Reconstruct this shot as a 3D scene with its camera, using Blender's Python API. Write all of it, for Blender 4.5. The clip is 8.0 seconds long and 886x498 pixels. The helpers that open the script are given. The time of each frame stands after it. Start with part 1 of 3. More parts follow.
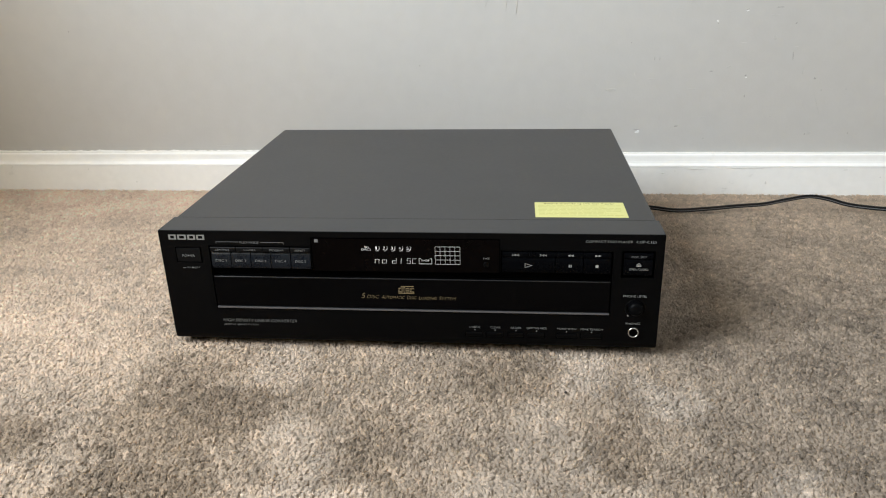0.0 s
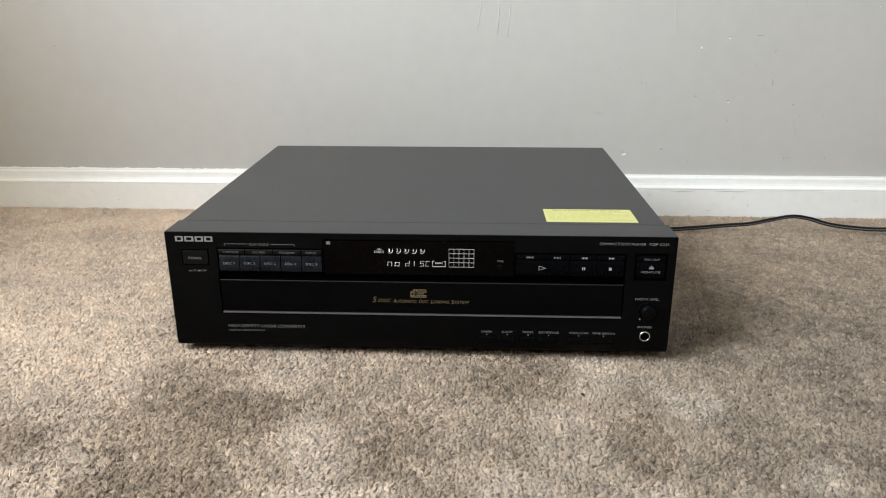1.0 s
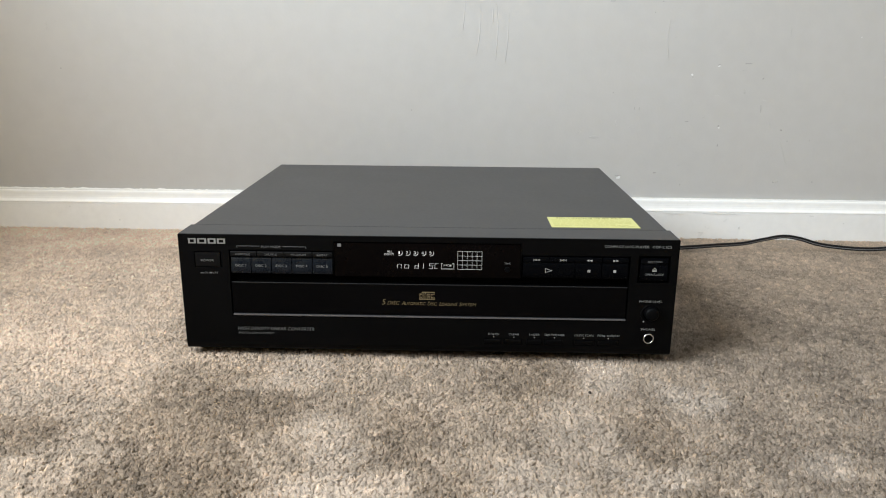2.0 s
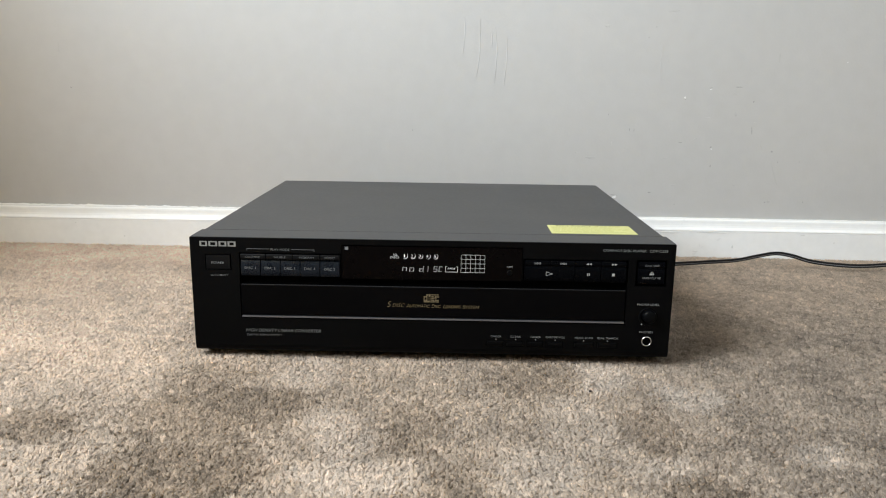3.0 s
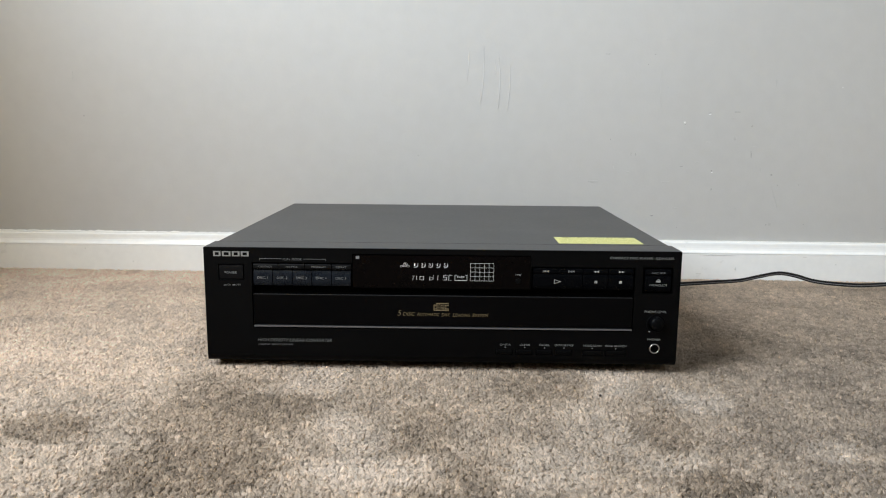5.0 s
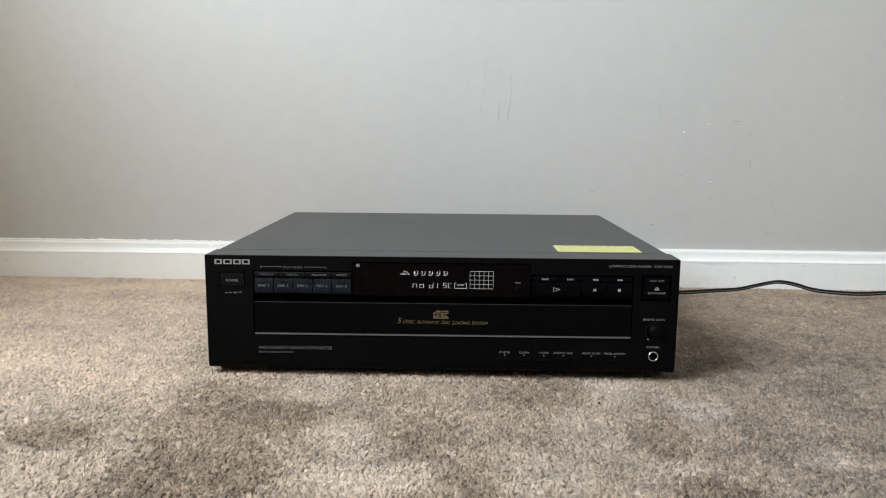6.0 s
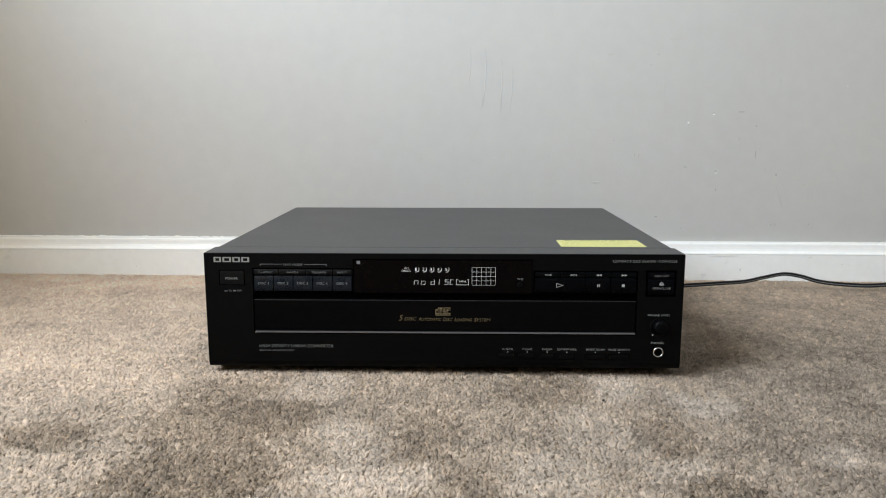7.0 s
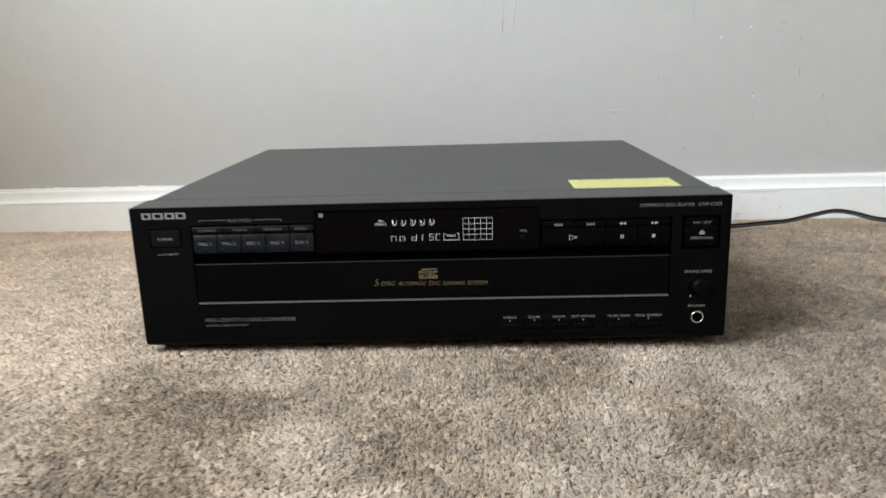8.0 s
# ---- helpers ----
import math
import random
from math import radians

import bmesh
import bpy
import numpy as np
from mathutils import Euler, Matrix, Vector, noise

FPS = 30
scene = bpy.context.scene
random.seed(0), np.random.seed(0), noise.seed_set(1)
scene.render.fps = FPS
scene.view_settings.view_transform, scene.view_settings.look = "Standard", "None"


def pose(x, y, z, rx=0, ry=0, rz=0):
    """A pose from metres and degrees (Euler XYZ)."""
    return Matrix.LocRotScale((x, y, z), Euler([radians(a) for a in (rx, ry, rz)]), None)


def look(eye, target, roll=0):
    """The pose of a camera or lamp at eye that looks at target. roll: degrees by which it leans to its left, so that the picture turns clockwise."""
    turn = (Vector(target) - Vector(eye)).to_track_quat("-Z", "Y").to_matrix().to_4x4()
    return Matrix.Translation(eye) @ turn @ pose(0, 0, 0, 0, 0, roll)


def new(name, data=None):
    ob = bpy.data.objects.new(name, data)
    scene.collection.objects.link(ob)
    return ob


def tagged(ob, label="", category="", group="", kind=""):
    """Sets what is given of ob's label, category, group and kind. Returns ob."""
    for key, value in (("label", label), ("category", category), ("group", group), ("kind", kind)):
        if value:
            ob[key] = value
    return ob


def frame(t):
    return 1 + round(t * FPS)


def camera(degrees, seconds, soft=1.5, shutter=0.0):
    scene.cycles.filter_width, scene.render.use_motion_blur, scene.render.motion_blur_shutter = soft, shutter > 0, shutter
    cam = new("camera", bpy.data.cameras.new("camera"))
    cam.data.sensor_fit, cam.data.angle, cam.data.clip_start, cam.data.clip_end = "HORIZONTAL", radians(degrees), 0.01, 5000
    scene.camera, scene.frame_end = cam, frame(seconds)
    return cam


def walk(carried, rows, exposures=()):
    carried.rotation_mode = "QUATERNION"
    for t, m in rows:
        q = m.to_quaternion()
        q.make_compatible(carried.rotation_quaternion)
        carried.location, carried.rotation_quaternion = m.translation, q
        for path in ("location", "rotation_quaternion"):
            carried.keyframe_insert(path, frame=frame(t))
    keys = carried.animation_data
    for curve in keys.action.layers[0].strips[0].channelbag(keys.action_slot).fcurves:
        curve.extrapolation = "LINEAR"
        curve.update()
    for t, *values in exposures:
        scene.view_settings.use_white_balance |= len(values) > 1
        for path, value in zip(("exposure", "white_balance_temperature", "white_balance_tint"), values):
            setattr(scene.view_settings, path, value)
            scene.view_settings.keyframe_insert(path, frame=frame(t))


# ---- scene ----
# The level of the room against the player's own axes: the player leans a little on the pile.
LEVEL = pose(0, 0, 0.0012, 0, -0.355, 0)
cam = camera(61.4, 8.0, 1.1, 0.3)
PATH = [
    (0, (0.093, -0.577, 0.335), (-0.099, 1.264, -0.424), -1.6),
    (0.5, (0.068, -0.582, 0.32), (-0.055, 1.284, -0.39), -0.7),
    (1, (0.046, -0.59, 0.303), (-0.034, 1.299, -0.35), -0.1),
    (1.5, (0.034, -0.601, 0.287), (-0.021, 1.308, -0.307), 0.2),
    (3, (0.018, -0.642, 0.251), (-0.007, 1.307, -0.195), 0.8),
    (3.5, (0.016, -0.649, 0.242), (-0.003, 1.308, -0.171), 0.8),
    (4, (0.012, -0.653, 0.231), (-0.009, 1.309, -0.154), 0.7),
    (4.5, (0.01, -0.656, 0.223), (-0.015, 1.312, -0.133), 0.5),
    (6, (0.011, -0.664, 0.222), (-0.018, 1.312, -0.084), 0.5),
    (6.5, (0.012, -0.663, 0.223), (-0.02, 1.313, -0.086), 0.4),
    (7, (0.014, -0.655, 0.225), (-0.028, 1.317, -0.104), -0.0),
    (7.3, (0.016, -0.638, 0.22), (-0.035, 1.33, -0.135), -0.3),
    (7.5, (0.02, -0.617, 0.219), (-0.042, 1.345, -0.164), -0.7),
    (7.7, (0.025, -0.587, 0.224), (-0.04, 1.367, -0.197), -1.1),
    (7.8, (0.028, -0.567, 0.223), (-0.045, 1.382, -0.218), -1.3),
    (7.9, (0.029, -0.546, 0.217), (-0.048, 1.398, -0.246), -1.5),
    (8, (0.033, -0.521, 0.207), (-0.048, 1.417, -0.278), -1.8),
]
walk(cam, [(t, LEVEL @ look(eye, target, roll)) for t, eye, target, roll in PATH],
     exposures=[(0.0, 0.01, 6500, 10), (3.5, -0.02, 6380, 10), (6.5, -0.09, 6270, 10), (7.4, -0.09, 6295, 10), (8.0, 0.01, 6310, 10)])

# ---------------------------------------------------------------- light
# The room's frame: the painted wall's face is its plane y = 0, one window in the wall at its left.
ROOM = pose(0, 0.4976, 0, 0, 0, 1.2975)
X_LEFT, X_RIGHT, Y_BACK, CEIL = -0.90, 2.3, -3.3, 2.42
REVEAL = 0.14
WIN_Y0, WIN_Y1, WIN_Z0, WIN_Z1 = -1.65, -0.65, 0.55, 1.80

world = bpy.data.worlds.new("sky")
scene.world = world
world.use_nodes = True
wn = world.node_tree.nodes
sky = wn.new("ShaderNodeTexSky")
sky.sky_type, sky.sun_disc = "NISHITA", False
sky.sun_elevation, sky.sun_rotation = radians(48), radians(70)
wn["Background"].inputs["Strength"].default_value = 0.1
world.node_tree.links.new(sky.outputs[0], wn["Background"].inputs["Color"])

sun = new("sun", bpy.data.lights.new("sun", "SUN"))
sun.data.energy, sun.data.angle, sun.data.color = 1.2, radians(10), (1.0, 0.95, 0.88)
sun.matrix_world = look((6, 3, 7), (0, 0, 0))

window_light = new("window_light", bpy.data.lights.new("window_light", "AREA"))
window_light.data.shape = "RECTANGLE"
window_light.data.size, window_light.data.size_y = WIN_Z1 - WIN_Z0 - 0.1, WIN_Y1 - WIN_Y0 - 0.1
window_light.data.energy, window_light.data.color = 84.0, (0.79, 0.872, 0.94)
window_light.matrix_world = ROOM @ pose(X_LEFT - REVEAL + 0.05, (WIN_Y0 + WIN_Y1) / 2, (WIN_Z0 + WIN_Z1) / 2, 0, -90, 0)


# ---------------------------------------------------------------- materials
def mat(name, color, rough=0.5, metal=0.0, vary=0.0, scale=40.0, bump=0.0, bump_scale=400.0, spread=0.0,
        spec=0.5, coat=0.0, emit=0.0, island=0.0):
    """A surface: its colour varied at two scales, its gloss varied, and a fine relief."""
    m = bpy.data.materials.new(name)
    m.use_nodes = True
    nt = m.node_tree
    n, link = nt.nodes, nt.links.new
    b = n["Principled BSDF"]
    b.inputs["Base Color"].default_value = (*color, 1)
    b.inputs["Roughness"].default_value = rough
    b.inputs["Metallic"].default_value = metal
    b.inputs["Specular IOR Level"].default_value = spec
    b.inputs["Coat Weight"].default_value = coat
    if emit:
        b.inputs["Emission Color"].default_value = (*color, 1)
        b.inputs["Emission Strength"].default_value = emit
    co = n.new("ShaderNodeTexCoord")
    if vary or spread:
        big, fine = n.new("ShaderNodeTexNoise"), n.new("ShaderNodeTexNoise")
        for tex, s, d in ((big, scale, 5), (fine, scale * 14, 3)):
            tex.inputs["Scale"].default_value, tex.inputs["Detail"].default_value = s, d
            link(co.outputs["Object"], tex.inputs["Vector"])
        mix = n.new("ShaderNodeMath")
        mix.operation = "ADD"
        link(big.outputs["Fac"], mix.inputs[0])
        link(fine.outputs["Fac"], mix.inputs[1])
        if vary:
            val = n.new("ShaderNodeMapRange")
            val.inputs["From Min"].default_value, val.inputs["From Max"].default_value = 0.6, 1.4
            val.inputs["To Min"].default_value, val.inputs["To Max"].default_value = 1 - vary, 1 + vary
            link(mix.outputs[0], val.inputs["Value"])
            hsv = n.new("ShaderNodeHueSaturation")
            hsv.inputs["Color"].default_value = (*color, 1)
            link(val.outputs[0], hsv.inputs["Value"])
            link(hsv.outputs[0], b.inputs["Base Color"])
        if spread:
            val = n.new("ShaderNodeMapRange")
            val.inputs["From Min"].default_value, val.inputs["From Max"].default_value = 0.6, 1.4
            val.inputs["To Min"].default_value, val.inputs["To Max"].default_value = rough - spread, rough + spread
            link(mix.outputs[0], val.inputs["Value"])
            link(val.outputs[0], b.inputs["Roughness"])
    if bump:
        tex, bm_node = n.new("ShaderNodeTexNoise"), n.new("ShaderNodeBump")
        tex.inputs["Scale"].default_value, tex.inputs["Detail"].default_value = bump_scale, 4
        bm_node.inputs["Strength"].default_value, bm_node.inputs["Distance"].default_value = bump, 0.001
        link(co.outputs["Object"], tex.inputs["Vector"])
        link(tex.outputs["Fac"], bm_node.inputs["Height"])
        link(bm_node.outputs[0], b.inputs["Normal"])
    return m


def carpet_material():
    """Cut pile: each tuft its own shade, soiled and brushed in patches, with a faint sheen. Its tone also holds painted
    light falloff and glints.
    """
    m = mat("carpet_pile", (0.52, 0.44, 0.35), 0.7, spec=0.0)
    nt = m.node_tree
    n, link = nt.nodes, nt.links.new
    b = n["Principled BSDF"]
    geo, att, co = n.new("ShaderNodeNewGeometry"), n.new("ShaderNodeAttribute"), n.new("ShaderNodeTexCoord")
    att.attribute_name = "nap_and_light"
    ramp = n.new("ShaderNodeValToRGB")
    el = ramp.color_ramp.elements
    el[0].position, el[0].color = 0.0, (0.550, 0.442, 0.343, 1)
    el[1].position, el[1].color = 1.0, (0.606, 0.491, 0.384, 1)
    mid = el.new(0.55)
    mid.color = (0.578, 0.465, 0.363, 1)
    link(geo.outputs["Random Per Island"], ramp.inputs[0])
    soil = n.new("ShaderNodeTexNoise")
    soil.inputs["Scale"].default_value, soil.inputs["Detail"].default_value = 9.0, 6
    link(co.outputs["Object"], soil.inputs["Vector"])
    s1 = n.new("ShaderNodeMapRange")
    s1.inputs["From Min"].default_value, s1.inputs["From Max"].default_value = 0.3, 0.7
    s1.inputs["To Min"].default_value, s1.inputs["To Max"].default_value = 0.94, 1.06
    link(soil.outputs["Fac"], s1.inputs["Value"])
    add = n.new("ShaderNodeMath")
    add.operation = "ADD"
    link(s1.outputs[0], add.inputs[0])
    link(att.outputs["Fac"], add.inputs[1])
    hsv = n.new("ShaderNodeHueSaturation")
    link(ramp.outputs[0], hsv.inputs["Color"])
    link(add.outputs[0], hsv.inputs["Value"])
    rich = n.new("ShaderNodeMath")
    rich.operation = "MULTIPLY_ADD"
    rich.inputs[1].default_value, rich.inputs[2].default_value = 1.0, 1.0
    tint = n.new("ShaderNodeAttribute")
    tint.attribute_name = "richness"
    link(tint.outputs["Fac"], rich.inputs[0])
    link(rich.outputs[0], hsv.inputs["Saturation"])
    link(hsv.outputs[0], b.inputs["Base Color"])
    lift, unit = n.new("ShaderNodeVectorMath"), n.new("ShaderNodeVectorMath")
    lift.operation, unit.operation = "MULTIPLY_ADD", "NORMALIZE"
    lift.inputs[1].default_value, lift.inputs[2].default_value = (0.36, 0.36, 0.36), (0, 0, 0.64)
    link(geo.outputs["Normal"], lift.inputs[0])
    link(lift.outputs[0], unit.inputs[0])
    link(unit.outputs[0], b.inputs["Normal"])
    thin, mix = n.new("ShaderNodeBsdfTranslucent"), n.new("ShaderNodeMixShader")
    mix.inputs[0].default_value = 0.48
    link(hsv.outputs[0], thin.inputs["Color"])
    link(b.outputs[0], mix.inputs[1])
    link(thin.outputs[0], mix.inputs[2])
    link(mix.outputs[0], n["Material Output"].inputs["Surface"])
    m.cycles.use_bump_map_correction = False
    return m


WALL = mat("grey_wall_paint", (0.50, 0.487, 0.470), 0.55, vary=0.04, scale=3.0, bump=0.12, bump_scale=260, spread=0.06)
# unseen wall, ochre added to bounce warm light onto the left
WEST = mat("ochre_bounce_paint", (0.90, 0.62, 0.20), 0.6, vary=0.04, scale=3.0, bump=0.12, bump_scale=260)
# unseen closing walls, their sand tone picked for the light they bounce
SAND = mat("sand_bounce_paint", (0.52, 0.49, 0.43), 0.6, vary=0.04, scale=3.0, bump=0.12, bump_scale=260)
CEILING = mat("white_ceiling_paint", (0.8, 0.79, 0.77), 0.9, vary=0.03, scale=4, bump=0.3, bump_scale=120)
TRIM = mat("white_gloss_trim", (0.88, 0.87, 0.85), 0.32, vary=0.04, scale=6, bump=0.15, bump_scale=90, spread=0.08)
CAULK = mat("caulk", (0.78, 0.77, 0.74), 0.5, vary=0.05, scale=30, bump=0.4, bump_scale=160)
# dents: their shade is put into this darker colour
DENT = mat("dent", (0.36, 0.352, 0.34), 0.7, vary=0.15, scale=300)
RUB = mat("rubbed_paint", (0.72, 0.71, 0.69), 0.5, vary=0.1, scale=200)
SCUFF = mat("scuff", (0.475, 0.465, 0.45), 0.7, vary=0.12, scale=300)
SCRATCH = mat("scratch", (0.515, 0.502, 0.485), 0.5, vary=0.05, scale=200)
CHIP_GLINT = mat("chip_and_glint", (0.76, 0.76, 0.75), 0.6, vary=0.05, scale=300)
PILE = carpet_material()
BACKING = mat("carpet_backing", (0.50, 0.405, 0.315), 0.95, vary=0.1, scale=60, bump=1.0, bump_scale=320)
# bare sheet beyond the tufts, darkened for the shade they would hold
FAR_PILE = mat("shaded_flat_pile", (0.31, 0.252, 0.198), 0.95, vary=0.22, scale=22, bump=1.0, bump_scale=300)
PANEL = mat("black_panel_plastic", (0.0006, 0.0006, 0.0008), 0.5, spec=0.085, vary=0.25, scale=30, bump=0.05, bump_scale=2500, spread=0.06)
# panel plastic blackened inside recesses: the shade of the gaps, as colour
RECESS_SHADE = mat("recess_shade", (0.0004, 0.0004, 0.0004), 0.6, spec=0.02, vary=0.2, scale=50)
KEY = mat("key_plastic", (0.0042, 0.0062, 0.0098), 0.28, spec=0.2, vary=0.2, scale=60, spread=0.05)
KEY_DARK = mat("dark_key_plastic", (0.0010, 0.0012, 0.0018), 0.28, spec=0.045, vary=0.2, scale=60, spread=0.05)
POWER = mat("power_key_plastic", (0.0035, 0.0035, 0.0038), 0.42, spec=0.10, vary=0.1, scale=60)
KNOB = mat("knob_plastic", (0.0015, 0.0016, 0.0019), 0.42, spec=0.06, vary=0.1, scale=60)
EDGE_HIGHLIGHT = mat("tray_edge_highlight", (0.008, 0.008, 0.009), 0.3, spec=0.4, vary=0.1, scale=30)
TRAY = mat("tray_plastic", (0.0006, 0.0006, 0.0009), 0.36, spec=0.075, vary=0.25, scale=25, spread=0.05)
COVER = mat("grey_sheet_steel_paint", (0.0195, 0.0195, 0.0204), 0.40, vary=0.05, scale=14, bump=0.02, bump_scale=1800, spread=0.02)
DISPLAY = mat("smoked_acrylic", (0.0014, 0.0009, 0.0009), 0.16, spec=0.045, vary=0.4, scale=24, spread=0.04)
GLOW = mat("display_segment", (0.95, 0.94, 0.93), 0.5, emit=0.32)
GLOW_DIM = mat("display_grid", (0.72, 0.72, 0.70), 0.5, emit=0.15)
PRINT = mat("grey_print", (0.37, 0.37, 0.36), 0.6)
PRINT_DIM = mat("dim_grey_print", (0.25, 0.25, 0.25), 0.6)
PRINT_FAINT = mat("faint_grey_print", (0.15, 0.15, 0.15), 0.6)
LOGO = mat("silver_badge", (0.31, 0.31, 0.30), 0.38, metal=0.35, vary=0.05, scale=80)
GOLD = mat("gold_print", (0.26, 0.195, 0.105), 0.5, vary=0.08, scale=100)
SILVER = mat("silver_trim", (0.18, 0.18, 0.19), 0.34, metal=0.7, vary=0.06, scale=50, spread=0.08)
CHROME = mat("chromed_ring", (0.50, 0.50, 0.49), 0.25, metal=1.0, spread=0.06)
STICKER = mat("yellow_paper", (0.53, 0.515, 0.20), 0.55, vary=0.05, scale=40, bump=0.1, bump_scale=300)
INK = mat("brown_ink", (0.11, 0.10, 0.045), 0.7)
INK_FADED = mat("faded_ink", (0.45, 0.435, 0.16), 0.7)
RUBBER = mat("black_rubber", (0.012, 0.012, 0.012), 0.75, vary=0.2, scale=60)
CORD = mat("black_vinyl", (0.006, 0.006, 0.0065), 0.35, spec=0.3, vary=0.2, scale=60, bump=0.03, bump_scale=300)
WEB_HIGHLIGHT = mat("cord_highlight_grey", (0.19, 0.19, 0.20), 0.5, vary=0.15, scale=80)
CRUMB = mat("dark_crumb", (0.03, 0.025, 0.02), 0.8)


def glass_material():
    m = bpy.data.materials.new("window_glass")
    m.use_nodes = True
    b = m.node_tree.nodes["Principled BSDF"]
    b.inputs["Base Color"].default_value = (0.97, 0.99, 0.98, 1)
    b.inputs["Roughness"].default_value = 0.02
    b.inputs["Transmission Weight"].default_value = 1.0
    return m


GLASS = glass_material()


# ---------------------------------------------------------------- mesh helpers
def finish(bm, name, material, smooth=False):
    bmesh.ops.recalc_face_normals(bm, faces=bm.faces)
    me = bpy.data.meshes.new(name)
    bm.to_mesh(me)
    bm.free()
    me.materials.append(material)
    if smooth:
        me.polygons.foreach_set("use_smooth", [True] * len(me.polygons))
    return me


def part(name, bm, material, parent, label="", smooth=False):
    """Links a bmesh as one mesh object under a thing or a part."""
    ob = new(name, finish(bm, name, material, smooth))
    ob.parent = parent
    return tagged(ob, label)


def box(x0, x1, y0, y1, z0, z1, bevel=0.0, segments=2):
    bm = bmesh.new()
    bmesh.ops.create_cube(bm, size=1, matrix=Matrix.Translation(((x0 + x1) / 2, (y0 + y1) / 2, (z0 + z1) / 2))
                          @ Matrix.Diagonal((x1 - x0, y1 - y0, z1 - z0, 1)))
    if bevel:
        bmesh.ops.bevel(bm, geom=bm.edges[:], offset=bevel, segments=segments, affect="EDGES", profile=0.6)
    return bm


def prism(outline, axis, a, b, bevel=0.0):
    """An outline swept straight from a to b; axis x takes (y, z) points, y takes (x, z), z takes (x, y)."""
    bm = bmesh.new()

    def place(p, k):
        return {"x": (k, p[0], p[1]), "y": (p[0], k, p[1]), "z": (p[0], p[1], k)}[axis]
    lo = [bm.verts.new(place(p, a)) for p in outline]
    hi = [bm.verts.new(place(p, b)) for p in outline]
    n = len(outline)
    for i in range(n):
        bm.faces.new((lo[i], lo[(i + 1) % n], hi[(i + 1) % n], hi[i]))
    bm.faces.new(lo[::-1])
    bm.faces.new(hi)
    if bevel:
        bmesh.ops.bevel(bm, geom=bm.edges[:], offset=bevel, segments=2, affect="EDGES")
    return bm


def turned(profile, centre, axis="y", steps=32):
    """A lathe: (radius, along) points turned round the axis through centre."""
    bm = bmesh.new()
    rings = []
    for r, k in profile:
        ring = []
        for i in range(steps):
            a = 2 * math.pi * i / steps
            u, v = r * math.cos(a), r * math.sin(a)
            p = (u, k, v) if axis == "y" else (u, v, k)
            ring.append(bm.verts.new(Vector(centre) + Vector(p)))
        rings.append(ring)
    for p, q in zip(rings, rings[1:]):
        for i in range(steps):
            bm.faces.new((p[i], p[(i + 1) % steps], q[(i + 1) % steps], q[i]))
    for ring in (rings[0], rings[-1]):
        if (ring[0].co - ring[steps // 2].co).length > 1e-6:
            bm.faces.new(ring)
    bmesh.ops.remove_doubles(bm, verts=bm.verts[:], dist=1e-7)
    return bm


def bars(rects, y0, y1, shear=0.0, z_ref=0.0):
    """Flat upright bars (x0, x1, z0, z1) between y0 and y1, leaning by shear."""
    bm = bmesh.new()
    for x0, x1, z0, z1 in rects:
        v = [bm.verts.new((x + shear * (z - z_ref), y, z)) for y in (y0, y1) for x, z in ((x0, z0), (x1, z0), (x1, z1), (x0, z1))]
        for f in ((0, 1, 2, 3), (7, 6, 5, 4), (0, 4, 5, 1), (1, 5, 6, 2), (2, 6, 7, 3), (3, 7, 4, 0)):
            bm.faces.new([v[i] for i in f])
    return bm


def spline(points, steps):
    """A smooth line through points (Catmull-Rom)."""
    p = [Vector(q) for q in points]
    p = [2 * p[0] - p[1], *p, 2 * p[-1] - p[-2]]
    out = []
    for i in range(1, len(p) - 2):
        for k in range(steps):
            t = k / steps
            out.append(0.5 * (2 * p[i] + (p[i + 1] - p[i - 1]) * t + (2 * p[i - 1] - 5 * p[i] + 4 * p[i + 1] - p[i + 2]) * t * t
                              + (3 * p[i] - p[i - 1] - 3 * p[i + 1] + p[i + 2]) * t ** 3))
    return [*out, p[-2]]


def sweep(line, section, twist=0.0):
    """A section (across, up) carried along a line."""
    bm = bmesh.new()
    rings = []
    for i, p in enumerate(line):
        d = (line[min(i + 1, len(line) - 1)] - line[max(i - 1, 0)]).normalized()
        side = d.cross(Vector((0, 0, 1))).normalized()
        up = side.cross(d)
        a = 1.38 + twist * math.sin(i * 0.05)
        rings.append([bm.verts.new(p + side * (u * math.cos(a) - v * math.sin(a)) + up * (u * math.sin(a) + v * math.cos(a))) for u, v in section])
    n = len(section)
    for q, r in zip(rings, rings[1:]):
        for i in range(n):
            bm.faces.new((q[i], q[(i + 1) % n], r[(i + 1) % n], r[i]))
    bm.faces.new(rings[0])
    bm.faces.new(rings[-1])
    return bm


